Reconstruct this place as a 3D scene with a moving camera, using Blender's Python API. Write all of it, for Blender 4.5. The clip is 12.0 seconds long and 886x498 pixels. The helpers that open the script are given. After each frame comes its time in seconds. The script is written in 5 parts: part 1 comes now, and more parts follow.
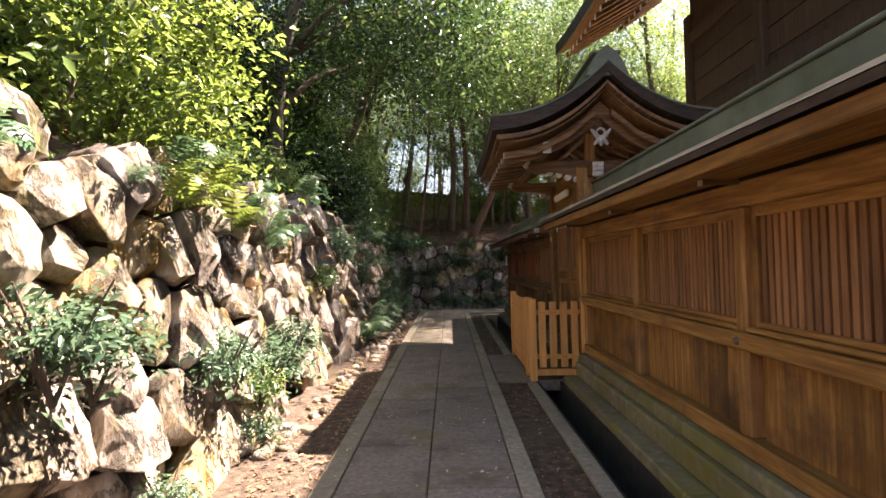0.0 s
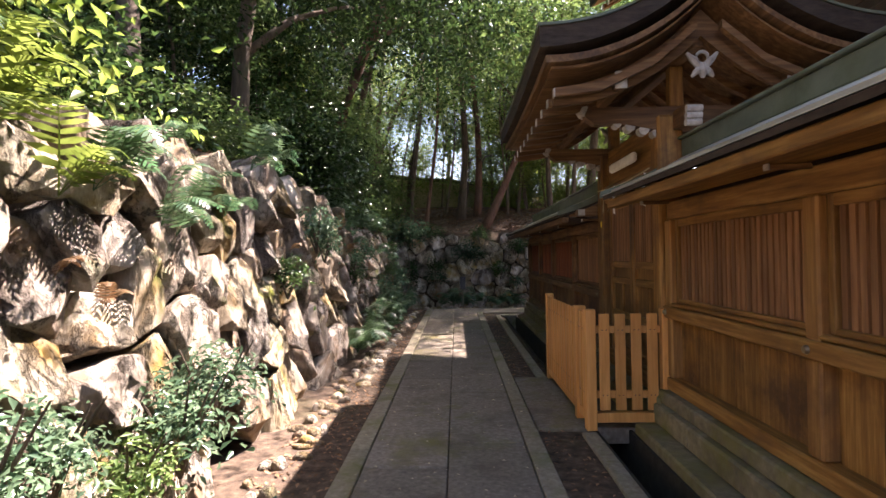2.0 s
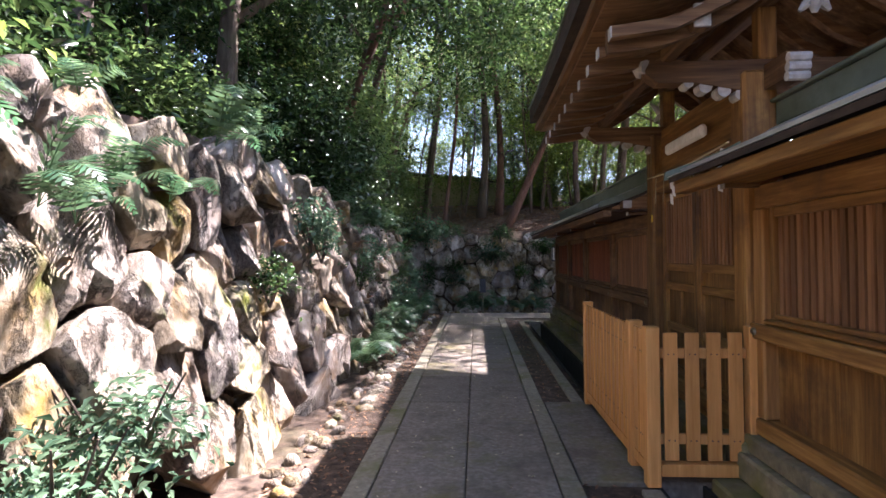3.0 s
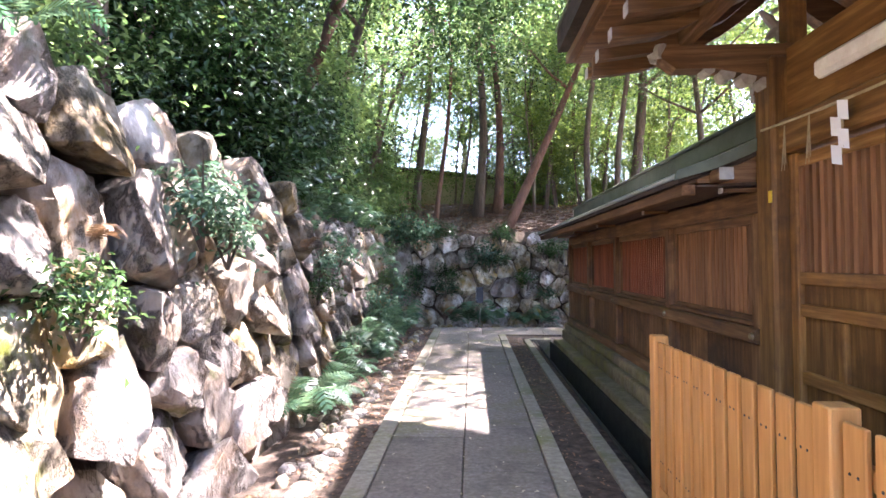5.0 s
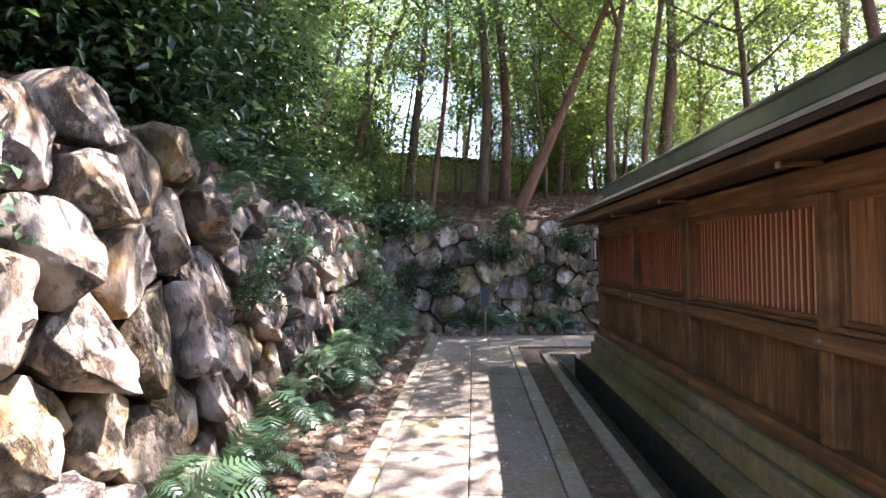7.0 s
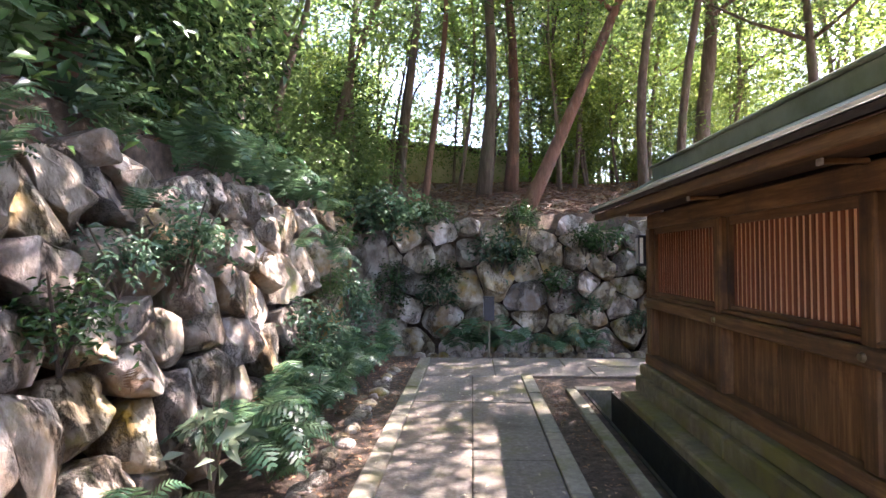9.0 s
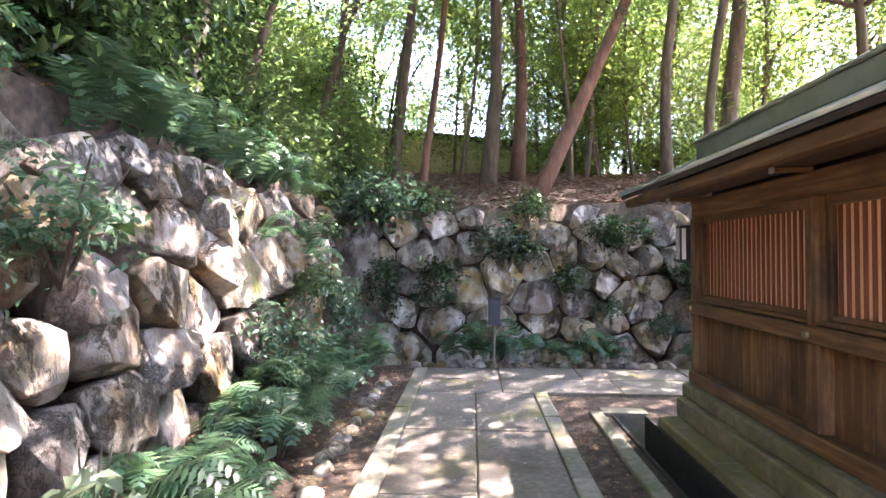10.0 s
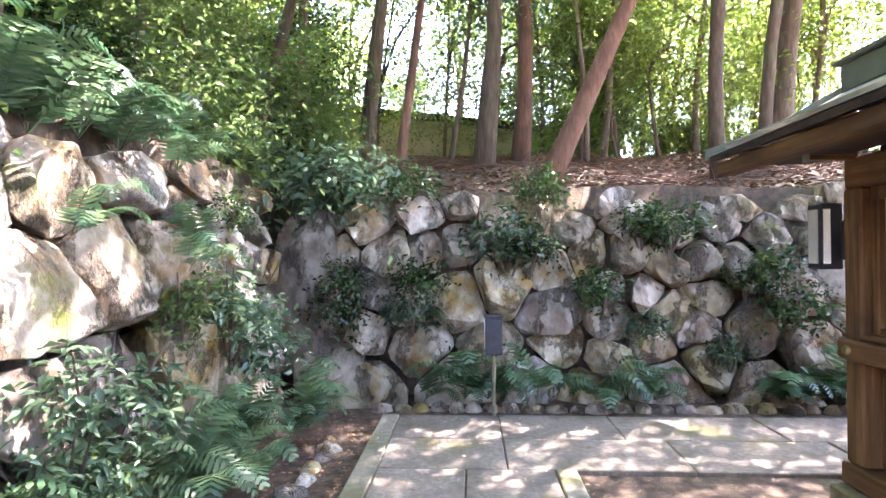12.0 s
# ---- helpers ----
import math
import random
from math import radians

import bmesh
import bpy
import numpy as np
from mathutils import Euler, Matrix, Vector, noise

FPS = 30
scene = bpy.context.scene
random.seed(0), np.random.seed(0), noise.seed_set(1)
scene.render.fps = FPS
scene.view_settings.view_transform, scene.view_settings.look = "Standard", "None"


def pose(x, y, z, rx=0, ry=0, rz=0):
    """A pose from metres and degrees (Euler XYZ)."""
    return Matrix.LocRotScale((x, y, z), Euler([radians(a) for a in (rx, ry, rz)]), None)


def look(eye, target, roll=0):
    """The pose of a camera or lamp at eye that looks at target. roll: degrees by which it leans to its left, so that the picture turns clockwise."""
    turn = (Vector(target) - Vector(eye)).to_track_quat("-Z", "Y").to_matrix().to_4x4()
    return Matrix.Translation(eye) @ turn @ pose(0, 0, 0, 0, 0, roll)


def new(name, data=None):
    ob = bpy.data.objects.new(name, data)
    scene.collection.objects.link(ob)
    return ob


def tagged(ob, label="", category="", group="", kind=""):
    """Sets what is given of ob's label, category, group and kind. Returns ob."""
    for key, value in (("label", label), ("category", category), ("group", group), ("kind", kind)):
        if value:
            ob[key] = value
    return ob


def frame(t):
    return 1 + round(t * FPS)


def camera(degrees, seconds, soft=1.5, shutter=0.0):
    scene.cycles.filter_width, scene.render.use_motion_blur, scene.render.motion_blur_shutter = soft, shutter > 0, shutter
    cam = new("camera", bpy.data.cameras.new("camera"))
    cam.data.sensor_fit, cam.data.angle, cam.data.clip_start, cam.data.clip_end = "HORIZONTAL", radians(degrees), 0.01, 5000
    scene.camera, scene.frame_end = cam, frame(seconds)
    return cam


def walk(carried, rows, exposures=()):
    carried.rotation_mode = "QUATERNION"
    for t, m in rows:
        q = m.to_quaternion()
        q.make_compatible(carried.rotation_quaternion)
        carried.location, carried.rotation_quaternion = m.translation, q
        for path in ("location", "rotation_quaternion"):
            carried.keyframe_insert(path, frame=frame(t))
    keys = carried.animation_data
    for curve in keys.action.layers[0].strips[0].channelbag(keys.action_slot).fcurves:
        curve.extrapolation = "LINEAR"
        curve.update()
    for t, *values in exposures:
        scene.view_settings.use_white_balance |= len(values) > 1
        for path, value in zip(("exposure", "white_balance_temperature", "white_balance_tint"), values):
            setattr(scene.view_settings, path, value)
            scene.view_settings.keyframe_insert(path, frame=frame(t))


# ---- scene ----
cam = camera(78.6, 12.0)
METRES, EYE, TILT, LEAN, TURN = 13.0, 1.5, 0.0, 0.0, 0.6
ROWS = [
    (0.0, 0.0, 0.0, 0.0, 0.04, 1.66, 1.29),
    (0.5, -0.0077, 0.0432, -0.0012, 0.36, 1.66, 1.23),
    (1.0, -0.0087, 0.0858, -0.0009, 0.49, 1.56, 1.11),
    (1.5, -0.0068, 0.1275, 0.0009, 0.57, 1.45, 1.0),
    (2.0, -0.0058, 0.1694, 0.0012, 0.8, 0.8, 0.88),
    (2.5, -0.0029, 0.2103, 0.0015, 2.35, 0.86, 0.9),
    (3.0, -0.0046, 0.2526, 0.0004, 2.9, 0.93, 0.6),
    (5.0, -0.0039, 0.4236, -0.0, 2.4, 1.4, 0.38),
    (5.5, -0.0046, 0.4642, 0.0008, 2.77, 1.01, 0.47),
    (6.0, -0.0033, 0.508, 0.0004, 2.7, 0.81, 0.68),
    (6.5, -0.0055, 0.5493, -0.0004, 2.76, 0.97, 0.6),
    (7.0, -0.0032, 0.591, -0.0016, 2.63, 1.01, 0.91),
    (9.0, -0.0053, 0.7537, -0.0005, 2.47, 1.05, 0.38),
    (9.5, -0.0054, 0.7963, -0.002, 2.18, 1.22, 0.24),
    (10.0, -0.0076, 0.837, -0.0031, 2.46, 0.82, 0.14),
    (10.5, -0.0048, 0.8781, -0.0038, 2.19, 0.57, 0.07),
    (11.0, -0.0029, 0.9171, -0.0022, 2.17, 0.62, 0.46),
    (11.5, -0.0035, 0.9565, -0.0009, 2.08, 0.63, 0.38),
    (12.0, -0.001, 0.998, -0.001, 2.12, 0.63, 0.37),
]
EXPOSURES = [(0.0, 3.07, 7400, 25), (0.6, 3.29, 7300, 25), (1.6, 3.02, 7300, 26), (2.6, 3.23, 6150, 28), (3.2, 3.35, 6000, 28), (5.0, 4.73, 5950, 29), (6.0, 4.81, 6000, 29), (7.0, 4.35, 6150, 29), (9.5, 4.9, 6350, 29), (10.5, 5.53, 6350, 29), (12.0, 5.73, 6400, 29)]
walk(cam, [(t, pose(0, 0, EYE, TILT, LEAN, TURN) @ pose(METRES * x, METRES * y, METRES * z, 90 + pitch, roll, yaw)) for t, x, y, z, yaw, pitch, roll in ROWS], EXPOSURES)

# ---- light ----
SUN_WAY = Vector((0.57, 0.5, 1.0)).normalized()
world = bpy.data.worlds.new("sky")
scene.world = world
world.use_nodes = True
wn = world.node_tree.nodes
sky = wn.new("ShaderNodeTexSky")
sky.sky_type, sky.sun_disc = "NISHITA", False
sky.sun_elevation = math.asin(SUN_WAY.z)
sky.sun_rotation = math.atan2(SUN_WAY.x, SUN_WAY.y)
world.node_tree.links.new(sky.outputs[0], wn["Background"].inputs[0])
wn["Background"].inputs[1].default_value = 0.072
sun = new("sun", bpy.data.lights.new("sun", "SUN"))
sun.data.energy, sun.data.angle, sun.data.color = 5.0, radians(0.55), (1.0, 0.95, 0.86)
sun.matrix_world = look(SUN_WAY * 60, (0, 0, 0))


# ---- materials ----
def surf(name, cols, scale=8.0, stretch=(1, 1, 1), rough=0.8, bump=0.3, bump_scale=4.0, stain=None, stain_scale=1.2,
         stain_cut=(0.5, 0.7), moss=None, moss_scale=0.9, moss_cut=(0.55, 0.7), rand=0.25, island=0.0, metal=0.0, crack=0.0, dist=0.02, hue=0.0):
    """Procedural surface: grain ramp, a stain and a moss layer, per-object variation and fine relief."""
    m = bpy.data.materials.new(name)
    m.use_nodes = True
    n, l = m.node_tree.nodes, m.node_tree.links
    bs = n["Principled BSDF"]
    tc, mp = n.new("ShaderNodeTexCoord"), n.new("ShaderNodeMapping")
    oi = n.new("ShaderNodeObjectInfo")
    l.new(tc.outputs["Object"], mp.inputs[0])
    mp.inputs["Scale"].default_value = stretch
    add = n.new("ShaderNodeVectorMath")
    off = n.new("ShaderNodeVectorMath")
    off.operation = "SCALE"
    off.inputs[0].default_value = (37.0, 23.0, 51.0)
    l.new(oi.outputs["Random"], off.inputs["Scale"])
    l.new(mp.outputs[0], add.inputs[0])
    l.new(off.outputs[0], add.inputs[1])
    g = n.new("ShaderNodeTexNoise")
    g.inputs["Scale"].default_value, g.inputs["Detail"].default_value, g.inputs["Roughness"].default_value = scale, 9, 0.62
    l.new(add.outputs[0], g.inputs["Vector"])
    r = n.new("ShaderNodeValToRGB")
    l.new(g.outputs[0], r.inputs[0])
    el = r.color_ramp.elements
    el[0].position, el[0].color = cols[0][0], (*cols[0][1], 1)
    el[1].position, el[1].color = cols[-1][0], (*cols[-1][1], 1)
    for p, c in cols[1:-1]:
        e = el.new(p)
        e.color = (*c, 1)
    out = r.outputs[0]

    def layer(prev, colour, sc, cut, seed):
        t = n.new("ShaderNodeTexNoise")
        t.inputs["Scale"].default_value, t.inputs["Detail"].default_value, t.inputs["Roughness"].default_value = sc, 7, 0.65
        o2 = n.new("ShaderNodeVectorMath")
        o2.inputs[1].default_value = (seed, seed * 1.7, -seed)
        l.new(tc.outputs["Object"], o2.inputs[0])
        l.new(o2.outputs[0], t.inputs["Vector"])
        k = n.new("ShaderNodeMapRange")
        k.inputs[1].default_value, k.inputs[2].default_value = cut
        l.new(t.outputs[0], k.inputs[0])
        mx = n.new("ShaderNodeMix")
        mx.data_type = "RGBA"
        mx.inputs[7].default_value = (*colour, 1)
        l.new(k.outputs[0], mx.inputs[0])
        l.new(prev, mx.inputs[6])
        return mx.outputs[2]

    if stain:
        out = layer(out, stain, stain_scale, stain_cut, 3.1)
    if moss:
        out = layer(out, moss, moss_scale, moss_cut, 11.7)
    hsv = n.new("ShaderNodeHueSaturation")
    mr = n.new("ShaderNodeMapRange")
    mr.inputs[3].default_value, mr.inputs[4].default_value = 1 - rand, 1 + rand
    if island:
        geo = n.new("ShaderNodeNewGeometry")
        mr.inputs[3].default_value, mr.inputs[4].default_value = 1 - island, 1 + island
        l.new(geo.outputs["Random Per Island"], mr.inputs[0])
    else:
        l.new(oi.outputs["Random"], mr.inputs[0])
    l.new(mr.outputs[0], hsv.inputs["Value"])
    l.new(out, hsv.inputs["Color"])
    l.new(hsv.outputs[0], bs.inputs["Base Color"])
    bs.inputs["Roughness"].default_value, bs.inputs["Metallic"].default_value = rough, metal
    bs.inputs["Specular IOR Level"].default_value = 0.35
    b = n.new("ShaderNodeBump")
    b.inputs["Strength"].default_value, b.inputs["Distance"].default_value = bump, dist
    f = n.new("ShaderNodeTexNoise")
    f.inputs["Scale"].default_value, f.inputs["Detail"].default_value, f.inputs["Roughness"].default_value = scale * bump_scale, 8, 0.7
    l.new(add.outputs[0], f.inputs["Vector"])
    height = f.outputs[0]
    if crack:
        v = n.new("ShaderNodeTexVoronoi")
        v.feature = "DISTANCE_TO_EDGE"
        v.inputs["Scale"].default_value = crack
        wv = n.new("ShaderNodeVectorMath")
        wv.operation = "MULTIPLY_ADD"
        wv.inputs[1].default_value = (0.5, 0.5, 0.5)
        l.new(f.outputs["Color"], wv.inputs[0])
        l.new(add.outputs[0], wv.inputs[2])
        l.new(wv.outputs[0], v.inputs["Vector"])
        ck = n.new("ShaderNodeMapRange")
        ck.inputs[2].default_value = 0.08
        l.new(v.outputs["Distance"], ck.inputs[0])
        ad = n.new("ShaderNodeMath")
        l.new(f.outputs[0], ad.inputs[0])
        l.new(ck.outputs[0], ad.inputs[1])
        height = ad.outputs[0]
        dk = n.new("ShaderNodeMapRange")
        dk.inputs[2].default_value, dk.inputs[3].default_value, dk.inputs[4].default_value = 0.035, 0.75, 0.0
        l.new(v.outputs["Distance"], dk.inputs[0])
        dirt = n.new("ShaderNodeMix")
        dirt.data_type = "RGBA"
        dirt.inputs[7].default_value = (0.05, 0.038, 0.027, 1)
        l.new(dk.outputs[0], dirt.inputs[0])
        l.new(out, dirt.inputs[6])
        l.new(dirt.outputs[2], hsv.inputs["Color"])
    if hue:
        m1 = n.new("ShaderNodeMath")
        m1.operation = "MULTIPLY"
        m1.inputs[1].default_value = 7.31
        l.new(oi.outputs["Random"], m1.inputs[0])
        m2 = n.new("ShaderNodeMath")
        m2.operation = "FRACT"
        l.new(m1.outputs[0], m2.inputs[0])
        for socket, lo, hi in (("Hue", 0.5 - hue, 0.5 + hue), ("Saturation", 0.8, 1.4)):
            h = n.new("ShaderNodeMapRange")
            h.inputs[3].default_value, h.inputs[4].default_value = lo, hi
            l.new(m2.outputs[0], h.inputs[0])
            l.new(h.outputs[0], hsv.inputs[socket])
    l.new(height, b.inputs["Height"])
    l.new(b.outputs[0], bs.inputs["Normal"])
    return m


def foliage(name, dark, light, trans=0.45, rough=0.42, spread=0.35):
    """Leaf surface: colour varies leaf by leaf, light passes through."""
    m = bpy.data.materials.new(name)
    m.use_nodes = True
    n, l = m.node_tree.nodes, m.node_tree.links
    bs = n["Principled BSDF"]
    geo, oi = n.new("ShaderNodeNewGeometry"), n.new("ShaderNodeObjectInfo")
    mx = n.new("ShaderNodeMix")
    mx.data_type = "RGBA"
    mx.inputs[6].default_value, mx.inputs[7].default_value = (*dark, 1), (*light, 1)
    l.new(geo.outputs["Random Per Island"], mx.inputs[0])
    hsv = n.new("ShaderNodeHueSaturation")
    mr = n.new("ShaderNodeMapRange")
    mr.inputs[3].default_value, mr.inputs[4].default_value = 1 - spread, 1 + spread
    l.new(oi.outputs["Random"], mr.inputs[0])
    l.new(mr.outputs[0], hsv.inputs["Value"])
    l.new(mx.outputs[2], hsv.inputs["Color"])
    l.new(hsv.outputs[0], bs.inputs["Base Color"])
    bs.inputs["Roughness"].default_value = rough
    bs.inputs["Specular IOR Level"].default_value = 0.5
    tr = n.new("ShaderNodeBsdfTranslucent")
    h2 = n.new("ShaderNodeHueSaturation")
    h2.inputs["Hue"].default_value, h2.inputs["Saturation"].default_value, h2.inputs["Value"].default_value = 0.49, 1.05, 1.45
    l.new(hsv.outputs[0], h2.inputs["Color"])
    l.new(h2.outputs[0], tr.inputs[0])
    ms = n.new("ShaderNodeMixShader")
    ms.inputs[0].default_value = trans
    l.new(bs.outputs[0], ms.inputs[1])
    l.new(tr.outputs[0], ms.inputs[2])
    l.new(ms.outputs[0], n["Material Output"].inputs[0])
    return m


V_GRAIN, H_GRAIN, X_GRAIN = (9, 9, 0.6), (9, 0.6, 9), (0.6, 9, 9)
OLD = [(0.25, (0.09, 0.038, 0.009)), (0.5, (0.22, 0.105, 0.026)), (0.78, (0.43, 0.235, 0.07))]
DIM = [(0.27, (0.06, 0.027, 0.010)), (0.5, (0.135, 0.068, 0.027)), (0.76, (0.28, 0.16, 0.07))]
wood_v = surf("aged_cedar_upright", OLD, 3.0, V_GRAIN, 0.62, 0.25, 3, stain=(0.07, 0.034, 0.016), stain_scale=1.7, stain_cut=(0.47, 0.66), rand=0.3, dist=0.006)
wood_h = surf("aged_cedar_beam", OLD, 3.0, H_GRAIN, 0.62, 0.25, 3, stain=(0.085, 0.045, 0.025), stain_scale=1.6, stain_cut=(0.55, 0.75), rand=0.18, dist=0.006)
wood_x = surf("aged_cedar_rafter", OLD, 3.0, X_GRAIN, 0.62, 0.25, 3, rand=0.2, dist=0.006)
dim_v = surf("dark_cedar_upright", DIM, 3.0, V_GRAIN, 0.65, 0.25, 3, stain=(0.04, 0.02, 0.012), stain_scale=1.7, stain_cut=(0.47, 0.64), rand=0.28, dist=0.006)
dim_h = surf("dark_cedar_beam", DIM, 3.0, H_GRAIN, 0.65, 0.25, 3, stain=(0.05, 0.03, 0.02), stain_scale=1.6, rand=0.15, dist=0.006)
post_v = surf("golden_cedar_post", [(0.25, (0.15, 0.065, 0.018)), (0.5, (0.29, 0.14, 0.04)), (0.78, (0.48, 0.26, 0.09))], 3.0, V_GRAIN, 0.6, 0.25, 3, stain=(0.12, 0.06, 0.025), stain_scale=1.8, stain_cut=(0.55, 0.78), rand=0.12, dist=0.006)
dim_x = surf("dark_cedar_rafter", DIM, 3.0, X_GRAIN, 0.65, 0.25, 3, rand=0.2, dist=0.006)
pale_leaf = surf("pale_dry_leaf", [(0.3, (0.3, 0.24, 0.15)), (0.7, (0.55, 0.47, 0.33))], 3, rough=0.8, bump=0.1, island=0.4)
# light coming through the north lattice, put into a pale board colour
gap_light = surf("lattice_gap_light", [(0.3, (0.62, 0.36, 0.19)), (0.75, (0.80, 0.54, 0.34))], 3.0, V_GRAIN, 0.55, 0.15, 3, rand=0.12, dist=0.003)
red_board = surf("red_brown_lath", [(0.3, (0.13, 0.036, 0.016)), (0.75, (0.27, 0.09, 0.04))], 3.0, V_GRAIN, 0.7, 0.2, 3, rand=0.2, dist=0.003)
# pale base colour carries the sun that catches the wall roof slopes
sunlit_sheet = surf("sunlit_roof_sheet", [(0.3, (0.33, 0.305, 0.25)), (0.7, (0.50, 0.47, 0.395))], 5, (1, 0.4, 1), 0.5, 0.15, 5, stain=(0.18, 0.165, 0.125), stain_cut=(0.5, 0.75), rand=0.03)
worn_white = surf("worn_lime_paint", [(0.3, (0.30, 0.27, 0.23)), (0.7, (0.52, 0.49, 0.44))], 16, rough=0.85, bump=0.2, rand=0.1)
wood_dark = surf("weathered_timber_and_eave_shade", [(0.3, (0.035, 0.022, 0.015)), (0.75, (0.10, 0.06, 0.038))], 3.0, V_GRAIN, 0.7, 0.3, 3, rand=0.2, dist=0.006)
wood_new = surf("fresh_cypress", [(0.3, (0.46, 0.20, 0.05)), (0.6, (0.61, 0.295, 0.09)), (0.8, (0.72, 0.41, 0.155))], 3.0, V_GRAIN, 0.55, 0.15, 3, stain=(0.26, 0.13, 0.055), stain_scale=1.5, stain_cut=(0.58, 0.85), rand=0.14, dist=0.004)
slat_mat = surf("lattice_cedar", [(0.3, (0.14, 0.06, 0.024)), (0.75, (0.34, 0.17, 0.075))], 3.0, V_GRAIN, 0.6, 0.2, 3, rand=0.3, dist=0.004)
white_paint = surf("white_lime_paint", [(0.3, (0.62, 0.58, 0.52)), (0.7, (0.8, 0.78, 0.74))], 14, rough=0.8, bump=0.15, rand=0.08)
paper = surf("white_paper", [(0.3, (0.8, 0.8, 0.79)), (0.7, (0.86, 0.86, 0.85))], 20, rough=0.9, bump=0.05, rand=0.02)
straw = surf("rice_straw", [(0.3, (0.32, 0.25, 0.13)), (0.7, (0.5, 0.41, 0.24))], 30, rough=0.9, rand=0.15)
copper = surf("patinated_copper", [(0.3, (0.085, 0.10, 0.07)), (0.7, (0.17, 0.19, 0.135))], 2.5, (1, 0.5, 1), 0.55, 0.15, 6, stain=(0.07, 0.085, 0.045), stain_scale=2.5, stain_cut=(0.45, 0.7), rand=0.05, metal=0.1)
bark_roof = surf("cypress_bark_roof", [(0.3, (0.022, 0.016, 0.012)), (0.7, (0.07, 0.05, 0.036))], 9, (1, 1, 4), 0.85, 0.5, 4, rand=0.05)
metal_black = surf("black_painted_metal", [(0.3, (0.018, 0.02, 0.028)), (0.7, (0.035, 0.038, 0.05))], 12, rough=0.4, bump=0.05, rand=0.05)
brass_dark = surf("tarnished_brass", [(0.3, (0.16, 0.12, 0.07)), (0.7, (0.3, 0.24, 0.15))], 20, rough=0.5, bump=0.1, metal=0.7)
yellow_tag = surf("yellow_plastic", [(0.3, (0.75, 0.5, 0.03)), (0.7, (0.85, 0.6, 0.05))], 9, rough=0.5, bump=0.02)
frosted = surf("frosted_panel", [(0.3, (0.7, 0.71, 0.7)), (0.7, (0.8, 0.81, 0.8))], 9, rough=0.5, bump=0.02)
slab_mat = surf("worn_paving_stone", [(0.25, (0.11, 0.088, 0.068)), (0.55, (0.20, 0.168, 0.135)), (0.8, (0.31, 0.268, 0.22))], 26, rough=0.88, bump=0.45, bump_scale=3, stain=(0.10, 0.08, 0.058), stain_scale=2.4, stain_cut=(0.5, 0.72), moss=(0.14, 0.125, 0.04), moss_scale=1.5, moss_cut=(0.54, 0.72), rand=0.14, dist=0.01)
kerb_mat = surf("mossy_kerb_stone", [(0.25, (0.15, 0.125, 0.09)), (0.55, (0.235, 0.205, 0.15)), (0.8, (0.33, 0.295, 0.225))], 22, rough=0.88, bump=0.4, bump_scale=3, moss=(0.13, 0.125, 0.04), moss_scale=2.2, moss_cut=(0.5, 0.68), rand=0.12, dist=0.008)
base_mat = surf("mossy_foundation_stone", [(0.25, (0.12, 0.10, 0.062)), (0.8, (0.31, 0.265, 0.165))], 14, rough=0.88, bump=0.4, bump_scale=3, stain=(0.09, 0.075, 0.05), stain_cut=(0.5, 0.7), moss=(0.16, 0.145, 0.04), moss_scale=2.0, moss_cut=(0.45, 0.65), rand=0.12, dist=0.008)
rock_mat = surf("weathered_boulder", [(0.3, (0.085, 0.064, 0.045)), (0.43, (0.235, 0.19, 0.145)), (0.56, (0.42, 0.365, 0.30)), (0.74, (0.61, 0.56, 0.485))], 4.5, (1, 1, 0.6), rough=0.92, bump=1.0, bump_scale=3.6, stain=(0.27, 0.175, 0.085), stain_scale=2.4, stain_cut=(0.5, 0.68), moss=(0.15, 0.15, 0.05), moss_scale=2.2, moss_cut=(0.58, 0.7), rand=0.34, crack=2.3, dist=0.04, hue=0.014)
soil = surf("leaf_strewn_soil", [(0.3, (0.032, 0.022, 0.016)), (0.5, (0.085, 0.057, 0.04)), (0.75, (0.19, 0.135, 0.092))], 11, rough=0.95, bump=0.8, bump_scale=4, stain=(0.09, 0.085, 0.04), stain_scale=0.6, stain_cut=(0.55, 0.75), rand=0.02, dist=0.03)
litter_mat = surf("dry_leaves", [(0.3, (0.13, 0.06, 0.03)), (0.55, (0.27, 0.15, 0.08)), (0.8, (0.42, 0.29, 0.17))], 3, rough=0.8, bump=0.1, island=0.5)
bark = surf("grey_brown_bark", [(0.25, (0.05, 0.036, 0.026)), (0.55, (0.13, 0.095, 0.07)), (0.8, (0.22, 0.175, 0.13))], 4, (4, 4, 0.8), 0.9, 0.8, 4, moss=(0.11, 0.12, 0.06), moss_scale=1.5, moss_cut=(0.55, 0.72), rand=0.25, dist=0.03)
bark_red = surf("reddish_bark", [(0.25, (0.075, 0.036, 0.024)), (0.55, (0.16, 0.083, 0.056)), (0.8, (0.26, 0.155, 0.11))], 4, (4, 4, 0.7), 0.9, 0.8, 4, stain=(0.06, 0.045, 0.034), stain_scale=1.3, stain_cut=(0.5, 0.7), rand=0.15, dist=0.025)
plaster = surf("ochre_plaster", [(0.3, (0.36, 0.32, 0.2)), (0.7, (0.5, 0.45, 0.3))], 3, rough=0.9, bump=0.2, stain=(0.2, 0.19, 0.1), stain_cut=(0.5, 0.7), rand=0.02)
